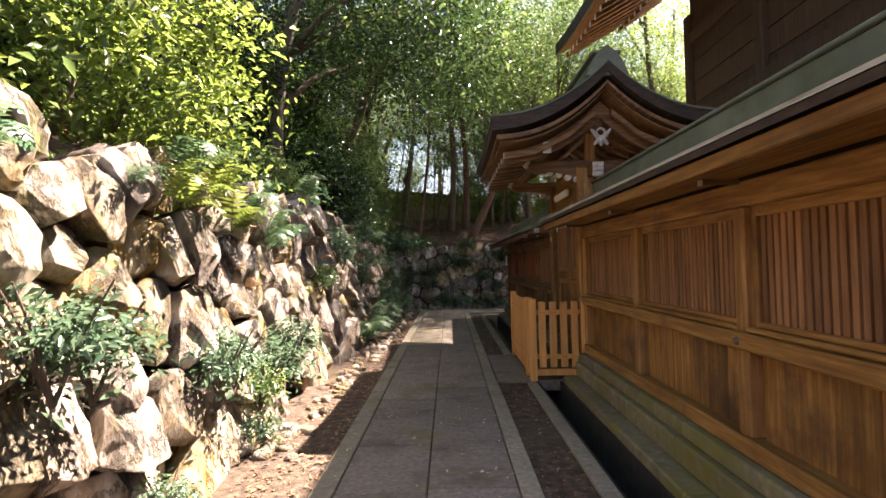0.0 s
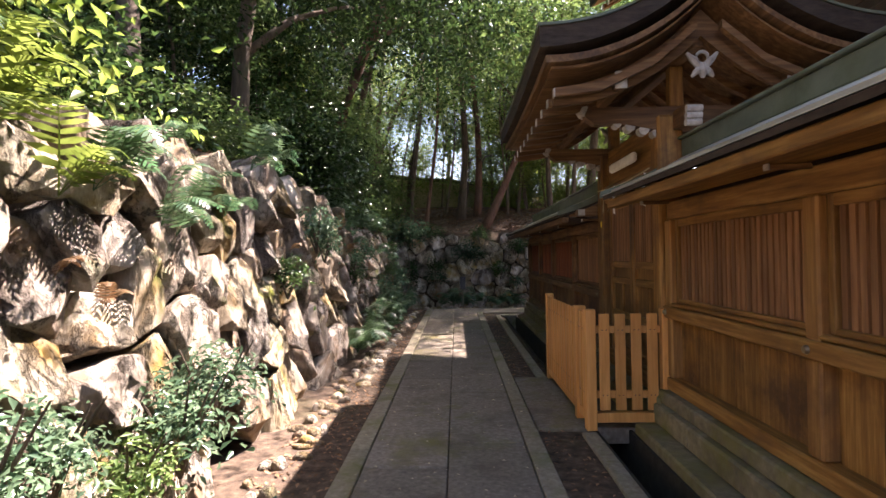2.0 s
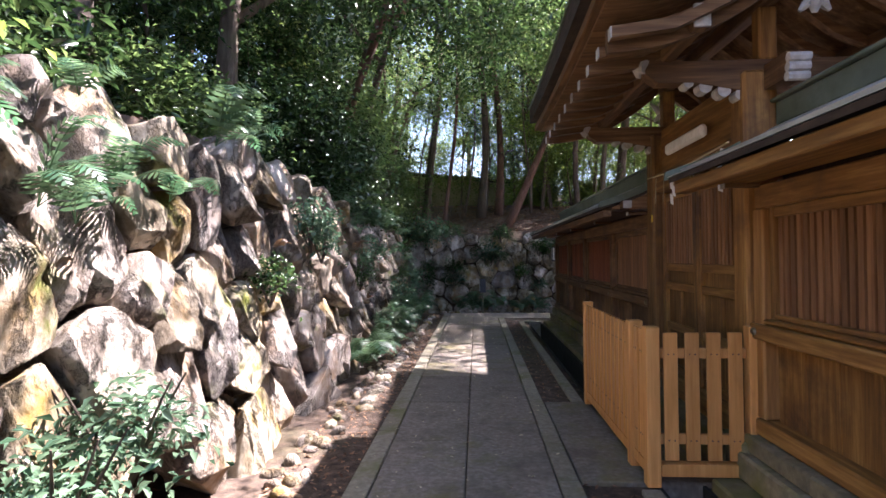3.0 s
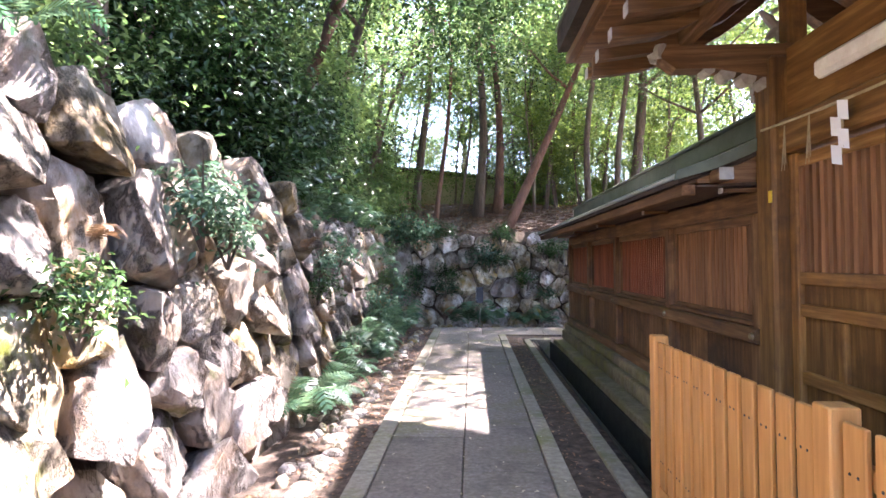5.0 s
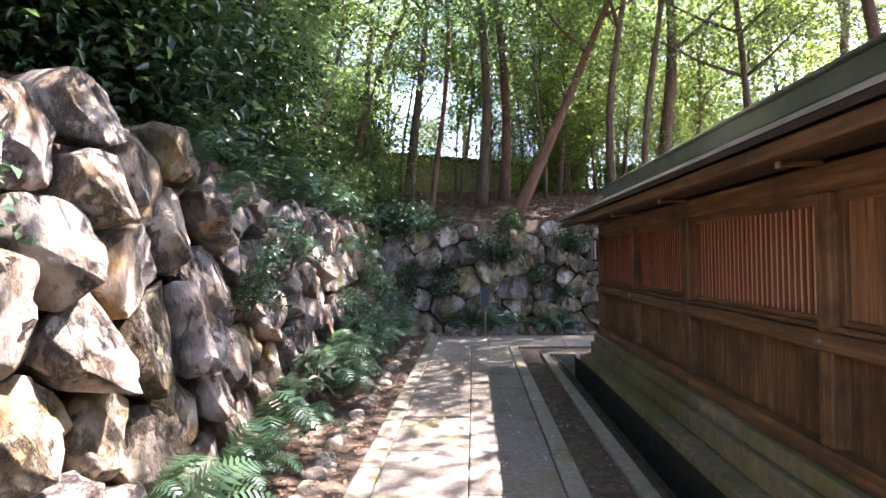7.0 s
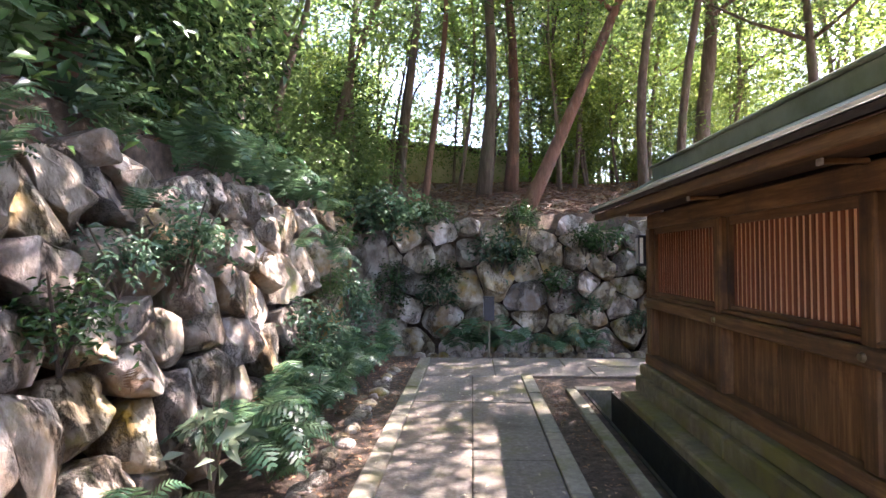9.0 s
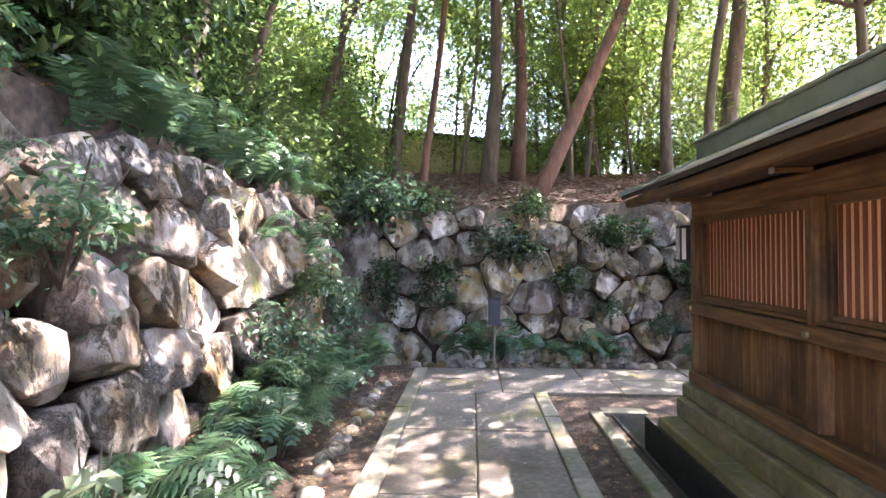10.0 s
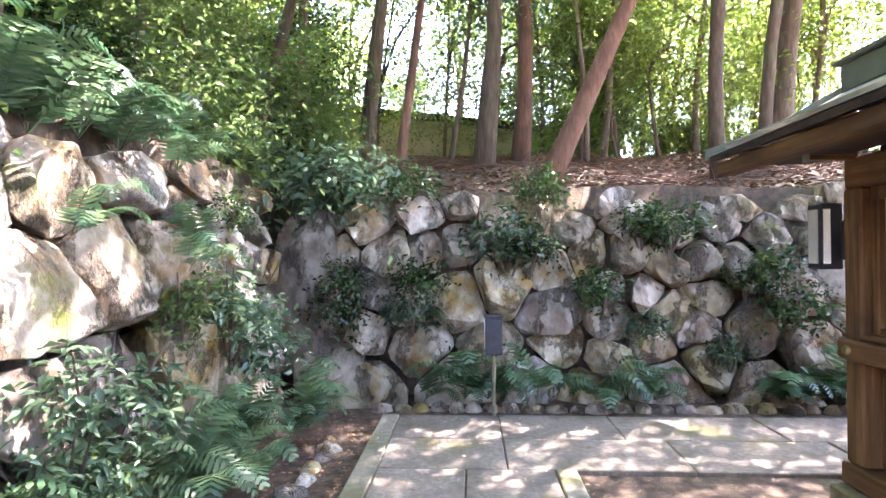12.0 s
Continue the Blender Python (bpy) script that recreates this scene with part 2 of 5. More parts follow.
# near-black concrete: the shade deep in the drain is in its colour
concrete = surf("shaded_concrete", [(0.3, (0.015, 0.013, 0.01)), (0.7, (0.045, 0.04, 0.03))], 10, rough=0.9, bump=0.3, stain=(0.025, 0.022, 0.016), rand=0.05)
leaf_dark = foliage("evergreen_leaf", (0.018, 0.042, 0.014), (0.05, 0.095, 0.03), 0.3, 0.24)
leaf_mid = foliage("broad_leaf", (0.045, 0.09, 0.03), (0.13, 0.19, 0.065), 0.55, 0.3)
leaf_light = foliage("young_leaf", (0.085, 0.14, 0.03), (0.18, 0.235, 0.06), 0.58, 0.36)
leaf_blue = foliage("cool_shrub_leaf", (0.05, 0.10, 0.06), (0.13, 0.20, 0.12), 0.35, 0.22)
leaf_pale = foliage("pale_broad_leaf", (0.2, 0.27, 0.16), (0.34, 0.4, 0.27), 0.4, 0.3)
fern_mat = foliage("fern_frond", (0.04, 0.10, 0.052), (0.115, 0.19, 0.095), 0.4, 0.4)
dry_fern = foliage("withered_frond", (0.12, 0.065, 0.03), (0.21, 0.13, 0.065), 0.3, 0.6)


# ---- builders ----
def mesh_object(name, bm, material, smooth=False):
    me = bpy.data.meshes.new(name)
    bm.to_mesh(me)
    bm.free()
    if smooth:
        me.shade_smooth()
    me.materials.append(material)
    return new(name, me)


def part(name, bm, material, parent=None, label="", smooth=False):
    ob = mesh_object(name, bm, material, smooth)
    if parent:
        ob.parent = parent
        ob.matrix_parent_inverse = parent.matrix_basis.inverted()
    return tagged(ob, label)


def thing(name, label, category, at=(0, 0, 0), group="", kind=""):
    ob = new(name)
    ob.empty_display_size = 0.1
    ob.location = at
    return tagged(ob, label, category, group, kind)


def block(x0, x1, y0, y1, z0, z1, bevel=0.006, bm=None):
    """A box with its edges taken off, as a bmesh."""
    bm2 = bmesh.new()
    bmesh.ops.create_cube(bm2, size=1.0)
    for v in bm2.verts:
        v.co = Vector(((x0 + x1) / 2 + v.co.x * (x1 - x0), (y0 + y1) / 2 + v.co.y * (y1 - y0), (z0 + z1) / 2 + v.co.z * (z1 - z0)))
    if bevel:
        bmesh.ops.bevel(bm2, geom=bm2.edges[:], offset=bevel, segments=1, affect="EDGES")
    if bm is None:
        return bm2
    me = bpy.data.meshes.new("tmp")
    bm2.to_mesh(me)
    bm2.free()
    bm.from_mesh(me)
    bpy.data.meshes.remove(me)
    return bm


def extrude_y(profile, y0, y1, segments=1, sag=None):
    """A closed xz profile drawn out along y."""
    bm = bmesh.new()
    rings = []
    for i in range(segments + 1):
        y = y0 + (y1 - y0) * i / segments
        dz = sag(i / segments) if sag else 0
        rings.append([bm.verts.new((x, y, z + dz)) for x, z in profile])
    for a, b in zip(rings, rings[1:]):
        for k in range(len(profile)):
            j = (k + 1) % len(profile)
            bm.faces.new((a[k], a[j], b[j], b[k]))
    bm.faces.new(rings[0][::-1])
    bm.faces.new(rings[-1])
    bmesh.ops.recalc_face_normals(bm, faces=bm.faces[:])
    return bm


def tube(points, radii, sides=8, rough=0.0, bm=None, seed=0):
    """A tapering limb through the points."""
    own = bm or bmesh.new()
    pts = [Vector(p) for p in points]
    rings = []
    for i, (p, r) in enumerate(zip(pts, radii)):
        d = (pts[min(i + 1, len(pts) - 1)] - pts[max(i - 1, 0)]).normalized()
        u = d.orthogonal().normalized() if abs(d.z) > 0.95 else d.cross(Vector((0, 0, 1))).normalized()
        w = d.cross(u)
        ring = []
        for k in range(sides):
            a = 2 * math.pi * k / sides
            rr = r * (1 + rough * noise.noise(Vector((math.cos(a) * 1.5 + seed, math.sin(a) * 1.5, i * 0.6))))
            ring.append(own.verts.new(p + (u * math.cos(a) + w * math.sin(a)) * rr))
        rings.append(ring)
    for a, b in zip(rings, rings[1:]):
        for k in range(sides):
            own.faces.new((a[k], a[(k + 1) % sides], b[(k + 1) % sides], b[k]))
    own.faces.new(rings[0][::-1])
    own.faces.new(rings[-1])
    return own


def leaf_mesh(name, centres, ups, size, rng, width=0.42, fold=0.18, droop=0.35):
    """Folded pointed leaves, one at each centre, lying across its up direction."""
    n = len(centres)
    up = ups + rng.normal(0, 0.45, (n, 3))
    up /= np.linalg.norm(up, axis=1)[:, None] + 1e-9
    a = rng.normal(0, 1, (n, 3))
    a[:, 2] -= droop
    a -= up * np.sum(a * up, axis=1)[:, None]
    a /= np.linalg.norm(a, axis=1)[:, None] + 1e-9
    b = np.cross(up, a)
    s = (size * rng.uniform(0.6, 1.35, n))[:, None]
    base, tip = centres - a * s * 0.5, centres + a * s * 0.5 - up * s * 0.08
    left, right = centres - a * s * 0.08 + b * s * width * 0.5 + up * s * fold, centres - a * s * 0.08 - b * s * width * 0.5 + up * s * fold
    verts = np.stack([base, left, tip, right], 1).reshape(-1, 3)
    i = np.arange(n)[:, None] * 4
    faces = np.concatenate([i + np.array([[0, 2, 1]]), i + np.array([[0, 3, 2]])], 1).reshape(-1, 3)
    me = bpy.data.meshes.new(name)
    me.vertices.add(len(verts))
    me.vertices.foreach_set("co", verts.ravel())
    me.loops.add(faces.size)
    me.loops.foreach_set("vertex_index", faces.ravel())
    me.polygons.add(len(faces))
    me.polygons.foreach_set("loop_start", np.arange(0, faces.size, 3))
    me.update(calc_edges=True)
    return me


def sprays(rng, n_sprays, per, extent, spread, flat=0.45):
    """Leaf centres and up directions, gathered in flattened sprays inside an ellipsoid, denser near its skin."""
    d = rng.normal(0, 1, (n_sprays, 3))
    d /= np.linalg.norm(d, axis=1)[:, None]
    c = d * (rng.uniform(0.25, 1.0, n_sprays) ** 0.5)[:, None] * np.array(extent)
    c += rng.normal(0, 0.12, c.shape) * np.array(extent)
    off = rng.normal(0, 1, (n_sprays, per, 3)) * np.array([spread, spread, spread * flat])
    out = np.hypot(off[..., 0], off[..., 1])
    off[..., 2] -= 0.35 * out ** 2 / spread
    p = (c[:, None] + off).reshape(-1, 3)
    up = np.repeat(d * 0.5 + np.array([0, 0, 0.9]), per, 0)
    return p, up


# ---- ground ----
LEFT_START, LEFT_FOOT, BACK_FOOT = 0.4, -1.84, 18.62      # where the boulder walls meet the ground
WALL_TOP = 2.25


def hill(x, y):
    """Height of the ground behind the boulder walls."""
    left = max(0.0, -x - 2.25)
    back = max(0.0, y - 19.35)
    rise = 0.52 * left * (1 - 0.004 * min(left, 60)) if left else 0.0
    rise = max(rise, 0.3 * math.exp(-((y - 7.6) / 1.8) ** 2) if x < -2 else 0.0)
    b = 0.28 * min(back, 4) + 0.12 * max(0.0, min(back, 60) - 4)
    h = WALL_TOP + max(rise, b) + 0.12 * noise.noise(Vector((x * 0.5, y * 0.5, 3.0)))
    return min(h, 16.0)


def ground_height(x, y):
    raised = x < -2.42 or y > 19.25
    if raised:
        return hill(x, y)
    if 1.09 < x < 1.41 and -6 < y < 16.1:
        return -0.42
    return -0.035 + 0.012 * noise.noise(Vector((x * 3, y * 3, 0)))


def axis(lo, hi, step, far, extra):
    c = list(np.arange(lo, hi + 1e-6, step)) + extra
    g, v = step, hi
    while v < far:
        g *= 1.35
        v += g
        c.append(v)
    g, v = step, lo
    while v > -far:
        g *= 1.35
        v -= g
        c.append(v)
    return sorted(set(round(float(a), 4) for a in c))


gx = axis(-9, 6, 0.3, 900, [-2.43, -2.41, 1.085, 1.095, 1.405, 1.415])
gy = axis(-4, 30, 0.4, 900, [19.24, 19.26, 16.09, 16.11])
gv = [(x, y, ground_height(x, y)) for x in gx for y in gy]
ny = len(gy)
gf = [(i * ny + j, (i + 1) * ny + j, (i + 1) * ny + j + 1, i * ny + j + 1) for i in range(len(gx) - 1) for j in range(ny - 1)]
gm = bpy.data.meshes.new("ground")
gm.from_pydata(gv, [], gf)
gm.materials.append(soil)
gm.shade_smooth()
tagged(new("ground", gm), "dark soil strewn with dry leaves, rising into a wooded bank", "ground", kind="structure")

# drain channel beside the building
drain = thing("drain", "open concrete drain channel along the wall foot, near black for its deep shade", "drain", kind="structure")
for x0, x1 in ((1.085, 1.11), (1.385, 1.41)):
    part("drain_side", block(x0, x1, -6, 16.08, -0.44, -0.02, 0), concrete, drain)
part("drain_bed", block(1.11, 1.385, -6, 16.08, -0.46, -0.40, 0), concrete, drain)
part("drain_end", block(1.0, 1.42, 16.02, 16.2, -0.4, 0.005, 0.008), kerb_mat, drain)

# ---- shrine wall with lattice windows ----
FACE = 1.74


def wall_roof(parent, y0, y1):
    under = [(1.95, 2.29), (1.60, 2.12), (1.20, 1.988), (1.195, 2.02), (1.60, 2.165), (1.95, 2.35), (2.30, 2.165), (2.705, 2.02), (2.70, 1.988), (2.30, 2.12)]
    part("roof_lower", extrude_y(under, y0, y1), bark_roof, parent, "dark layered roof edge")
    # slope and lip are two sunlit strips, their brightness put into the sheet colour
    over = [(1.95, 2.355), (1.62, 2.18), (1.265, 2.054), (1.26, 2.074), (1.62, 2.205), (1.95, 2.39), (2.28, 2.205), (2.64, 2.074), (2.635, 2.054), (2.28, 2.18)]
    part("roof_upper", extrude_y(over, y0 + 0.04, y1 - 0.04), sunlit_sheet, parent, "weathered roof sheet, coloured pale for the sun on it")
    lip = [(1.19, 2.0235), (1.30, 2.068), (1.30, 2.073), (1.19, 2.0285)]
    part("roof_lip", extrude_y(lip, y0, y1), sunlit_sheet, parent, "weathered roof sheet, coloured pale for the sun on it")
    part("ridge_cap", block(1.86, 2.04, y0 + 0.06, y1 - 0.06, 2.34, 2.495, 0.012), copper, parent, "greenish copper box ridge")
    part("ridge_lid", block(1.835, 2.065, y0 + 0.03, y1 - 0.03, 2.497, 2.52, 0.006), copper, parent)
    # north eave beam and soffit take darker timber: eave shade put into the colour
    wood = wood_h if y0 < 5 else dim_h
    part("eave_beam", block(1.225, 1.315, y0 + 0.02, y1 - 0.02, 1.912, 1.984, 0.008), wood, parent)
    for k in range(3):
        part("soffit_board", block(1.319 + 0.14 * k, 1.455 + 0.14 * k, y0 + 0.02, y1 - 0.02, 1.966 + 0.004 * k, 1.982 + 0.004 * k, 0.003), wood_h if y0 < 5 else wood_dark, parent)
    for y in (y0 - 0.03, y1 + 0.005):
        verge = [(1.95, 2.42), (1.62, 2.235), (1.40, 2.14), (1.18, 2.065), (1.17, 2.005), (1.42, 2.075), (1.62, 2.155), (1.95, 2.335)]
        part("verge_board", extrude_y(verge, y, y + 0.025), copper, parent, "blue-grey curved verge strip")
    for y, s in ((y0 + 0.03, -1), (y1 - 0.06, 1)):
        part("gable_infill", extrude_y([(1.95, 2.285), (1.62, 2.12), (1.33, 2.015), (1.33, 1.99), (1.95, 1.99)], y, y + 0.03), dim_x, parent)
        e0, e1 = sorted((y + 0.015 + s * 0.017, y + 0.015 + s * 0.15))
        purlin = part("gable_purlin", block(1.40, 1.49, e0, e1, 1.99, 2.07, 0.01), dim_h, parent)
        f0, f1 = sorted((y + 0.015 + s * 0.151, y + 0.015 + s * 0.158))
        part("purlin_end", block(1.402, 1.488, f0, f1, 1.992, 2.068, 0.002), worn_white, purlin, "pale weathered beam end")


def wall_run(name, posts, y0, y1, roof, lit, label):
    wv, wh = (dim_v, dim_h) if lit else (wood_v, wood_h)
    w = thing(name, label, "wall", (1.85, (y0 + y1) / 2, 0), kind="structure")
    # stone footing in three courses of long blocks
    k = y0
    while k < y1 - 0.05:
        e = min(y1, k + random.uniform(1.5, 2.2))
        part("footing_ledge", block(1.415, 1.66, k + 0.004, e - 0.004, -0.3, 0.06, 0.015), base_mat, w, "mossy stone ledge")
        k = e
    k = y0
    while k < y1 - 0.05:
        e = min(y1, k + random.uniform(1.6, 2.4))
        part("footing_stone", block(1.575, 2.1, k + 0.003, e - 0.003, 0.064, 0.235, 0.015), base_mat, w, "mossy stone footing")
        part("footing_cap", block(1.625, 2.08, k + 0.003, e - 0.003, 0.239, 0.35, 0.012), base_mat, w, "mossy stone footing")
        k = e
    part("sill_beam", block(1.685, 1.95, y0, y1, 0.354, 0.46, 0.01), wh, w)
    part("top_beam", block(1.72, 1.93, y0, y1, 1.80, 1.95, 0.01), wh, w)
    part("rail_lower", block(1.672, 1.93, y0, y1, 0.965, 1.065, 0.012), wh, w)
    part("rail_upper", block(1.70, 1.92, y0, y1, 1.069, 1.10, 0.012), wh, w)
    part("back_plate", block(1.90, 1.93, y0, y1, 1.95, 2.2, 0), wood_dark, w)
    for p in posts:
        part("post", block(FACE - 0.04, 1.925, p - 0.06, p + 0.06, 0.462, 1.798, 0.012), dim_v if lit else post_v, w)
        part("nail_cover", tube([(1.672, p, 1.015), (1.655, p, 1.015)], [0.026, 0.018], 12), brass_dark, w, "round tarnished nail cover")
        arm = part("bracket_arm", block(1.50, 1.718, p - 0.016, p + 0.016, 1.934, 1.962, 0.005), dim_x, w)
        part("arm_end", block(1.485, 1.4995, p - 0.022, p + 0.022, 1.928, 1.963, 0.003), worn_white, arm, "white painted beam end")
    for a, b, bright_back, clear in [(p, q, lit and p > 10, lit and p < 10) for p, q in zip(posts, posts[1:])]:
        a, b = a + 0.06, b - 0.06
        n = max(3, round((b - a) / 0.30))
        for i in range(n):
            u, v = a + (b - a) * i / n, a + (b - a) * (i + 1) / n
            part("panel_board", block(1.785, 1.83, u + 0.0015, v - 0.0015, 0.455, 0.97, 0.004), wv, w)
        for y in (a, b - 0.05):
            part("lattice_stile", block(1.745, 1.83, y, y + 0.05, 1.10, 1.80, 0.006), wv, w)
        part("lattice_head", block(1.745, 1.83, a + 0.05, b - 0.05, 1.735, 1.80, 0.006), wh, w)
        part("lattice_foot", block(1.745, 1.83, a + 0.05, b - 0.05, 1.10, 1.135, 0.006), wh, w)
        c, d = a + 0.055, b - 0.055
        m = round((d - c) / 0.062)
        s = (d - c) / m
        for i in range(m):
            y = c + s * (i + 0.5)
            hw = s * (0.19 if bright_back else 0.40 if clear else 0.33)
            part("slat", block(1.766, 1.777 if bright_back else 1.80, y - hw, y + hw, 1.135, 1.735, 0.0), red_board if bright_back else slat_mat, w)
        # bright bays: an added pale board stands for the light between the laths
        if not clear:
            part("backing_board", block(1.779 if bright_back else 1.812, 1.828, a + 0.05, b - 0.05, 1.135, 1.735, 0), gap_light if bright_back else wv, w)
    wall_roof(w, roof[0], roof[1])
    return w


wall_run("wall_south", [-4.05, -2.25, -0.45, 1.38, 3.2, 5.0, 6.86], -4.2, 6.93, (-4.2, 6.98), False, "aged brown cedar wall with lattice panels under a small copper roof")
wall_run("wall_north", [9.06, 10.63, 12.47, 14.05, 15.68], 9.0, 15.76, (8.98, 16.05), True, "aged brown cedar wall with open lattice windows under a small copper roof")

# wall returning east at the far corner
ret = thing("wall_return", "aged brown cedar wall turning the corner", "wall", (3.5, 15.66, 0), kind="structure")
part("boards", block(2.1, 7.5, 15.62, 15.70, 0.35, 1.95, 0.004), wood_dark, ret)
part("footing", block(2.1, 7.6, 15.5, 15.8, -0.05, 0.345, 0.015), base_mat, ret)

# ---- gate ----
gate = thing("gate", "roofed cedar gate with double doors and hanging straw rope", "gate", (1.8, 7.9, 0))
GX = 1.76
for y in (7.03, 8.88):
    part("gate_post", block(GX - 0.09, GX + 0.13, y - 0.1, y + 0.1, 0.3, 2.72, 0.02), wood_v, gate)
    part("post_stone", block(GX - 0.16, GX + 0.2, y - 0.16, y + 0.16, 0.0, 0.298, 0.02), base_mat, gate)
part("threshold", block(GX - 0.05, GX + 0.1, 7.13, 8.78, 0.22, 0.40, 0.01), wood_h, gate)
part("threshold_stone", block(1.5, 2.2, 7.13, 8.78, -0.05, 0.215, 0.02), base_mat, gate)
part("lintel", block(GX - 0.06, GX + 0.1, 7.13, 8.78, 2.12, 2.32, 0.015), wood_h, gate)
part("frieze", block(GX, GX + 0.05, 7.13, 8.78, 2.322, 2.75, 0.004), wood_h, gate)
for y0, y1 in ((7.135, 7.953), (7.957, 8.775)):
    leaf = part("door_leaf", block(GX + 0.03, GX + 0.06, y0 + 0.06, y1 - 0.06, 0.46, 2.06, 0.004), wood_v, gate)
    for ya, yb in ((y0, y0 + 0.075), (y1 - 0.075, y1)):
        part("stile", block(GX - 0.005, GX + 0.07, ya, yb, 0.405, 2.115, 0.006), wood_v, leaf)
    for z in (0.41, 0.80, 1.18, 1.36, 2.03):
        part("rail", block(GX, GX + 0.065, y0 + 0.077, y1 - 0.077, z, z + 0.07, 0.006), wood_h, leaf)
    part("muntin", block(GX + 0.004, GX + 0.06, (y0 + y1) / 2 - 0.03, (y0 + y1) / 2 + 0.03, 0.872, 1.178, 0.004), wood_v, leaf)
    n = 11
    for i in range(n):
        y = y0 + 0.10 + (y1 - y0 - 0.20) * i / (n - 1)
        part("slat", block(GX + 0.004, GX + 0.03, y - 0.017, y + 0.017, 1.432, 2.028, 0.0), slat_mat, leaf)


def roof_z(u):
    """Height of the gate roof over its half width u in 0..1: steep at the ridge, flaring at the eave."""
    return 3.72 - 0.60 * (1 - (1 - u) ** 2.2)


RX, RH, RY0, RY1 = 1.86, 1.33, 6.1, 9.45


def gate_layer(half, drop, thick, y0, y1, n=12):
    top, bot = [], []
    for i in range(-n, n + 1):
        u = i / n
        z = roof_z(abs(u)) - drop
        top.append((RX + u * half, z))
        bot.append((RX + u * half, z - thick * (0.8 + 0.3 * abs(u))))
    return extrude_y(top + bot[::-1], y0, y1, 6, lambda s: 0.05 * (2 * s - 1) ** 2)


part("roof_bark", gate_layer(RH, 0.0, 0.14, RY0, RY1), bark_roof, gate, "thick dark bark roof")
part("roof_sheet", gate_layer(RH + 0.012, -0.022, 0.02, RY0 - 0.012, RY1 + 0.012), copper, gate, "copper sheet over the roof")
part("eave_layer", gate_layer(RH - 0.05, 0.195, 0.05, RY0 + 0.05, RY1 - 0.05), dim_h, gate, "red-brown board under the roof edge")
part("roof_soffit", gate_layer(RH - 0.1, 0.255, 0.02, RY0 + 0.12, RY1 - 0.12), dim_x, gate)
ridge = part("ridge_box", block(RX - 0.13, RX + 0.13, RY0 + 0.1, RY1 - 0.1, 3.66, 3.88, 0.02), copper, gate, "dark copper ridge box")
part("ridge_lid", block(RX - 0.17, RX + 0.17, RY0 + 0.05, RY1 - 0.05, 3.884, 3.92, 0.01), copper, ridge)
for y in (RY0 + 0.06, RY1 - 0.06):
    s = 1 if y > 7 else -1
    bm = extrude_y([(RX - 0.24, 3.62), (RX - 0.19, 3.75), (RX - 0.1, 3.9), (RX, 3.97), (RX + 0.1, 3.9), (RX + 0.19, 3.75), (RX + 0.24, 3.62)], y - 0.035, y + 0.035)
    part("ridge_end", bm, copper, ridge)


def barge(y):
    """Curved gable board."""
    n = 10
    up = [(RX + (i / n) * 1.17, roof_z(abs(i / n) * 0.9) - 0.285) for i in range(-n, n + 1)]
    lo = [(x, z - 0.15 - 0.06 * (1 - abs(x - RX))) for x, z in up]
    return extrude_y(up + lo[::-1], y - 0.025, y + 0.025)


for y in (6.52, 9.05):
    b = part("gable_board", barge(y), dim_x, gate)
    # carved pale pendant: ring over a spreading tail
    bm = bmesh.new()
    ring = [(RX + 0.048 * math.cos(a), y - 0.03, 3.05 + 0.048 * math.sin(a)) for a in np.linspace(0, 2 * math.pi, 13)]
    tube(ring, [0.014] * 13, 6, 0, bm)
    for dx, z0, z1 in ((-0.12, 3.09, 2.98), (0.12, 3.09, 2.98), (-0.085, 2.90, 2.97), (0.085, 2.90, 2.97)):
        tube([(RX + dx, y - 0.03, z0), (RX + dx * 0.6, y - 0.035, (z0 + z1) / 2), (RX + dx * 0.25, y - 0.03, z1)], [0.012, 0.028, 0.024], 6, 0, bm)
    tube([(RX, y - 0.03, 3.0), (RX, y - 0.04, 2.94), (RX, y - 0.03, 2.89)], [0.03, 0.04, 0.015], 8, 0, bm)
    part("gable_pendant", bm, worn_white, b, "pale carved pendant")
# rafters under the eaves
for i in range(10):
    y = RY0 + 0.28 + i * (RY1 - RY0 - 0.56) / 9
    for s in (-1, 1):
        pts = [(RX + s * u * 1.18, roof_z(u) - 0.325) for u in (0.08, 0.35, 0.7, 1.0)]
        prof = pts + [(x, z - 0.065) for x, z in pts[::-1]]
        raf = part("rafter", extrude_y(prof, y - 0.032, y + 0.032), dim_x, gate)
        ex, ez = pts[-1]
        part("rafter_end", block(ex + s * 0.001, ex + s * 0.008, y - 0.033, y + 0.033, ez - 0.066, ez + 0.001, 0), worn_white, raf, "white painted rafter end")
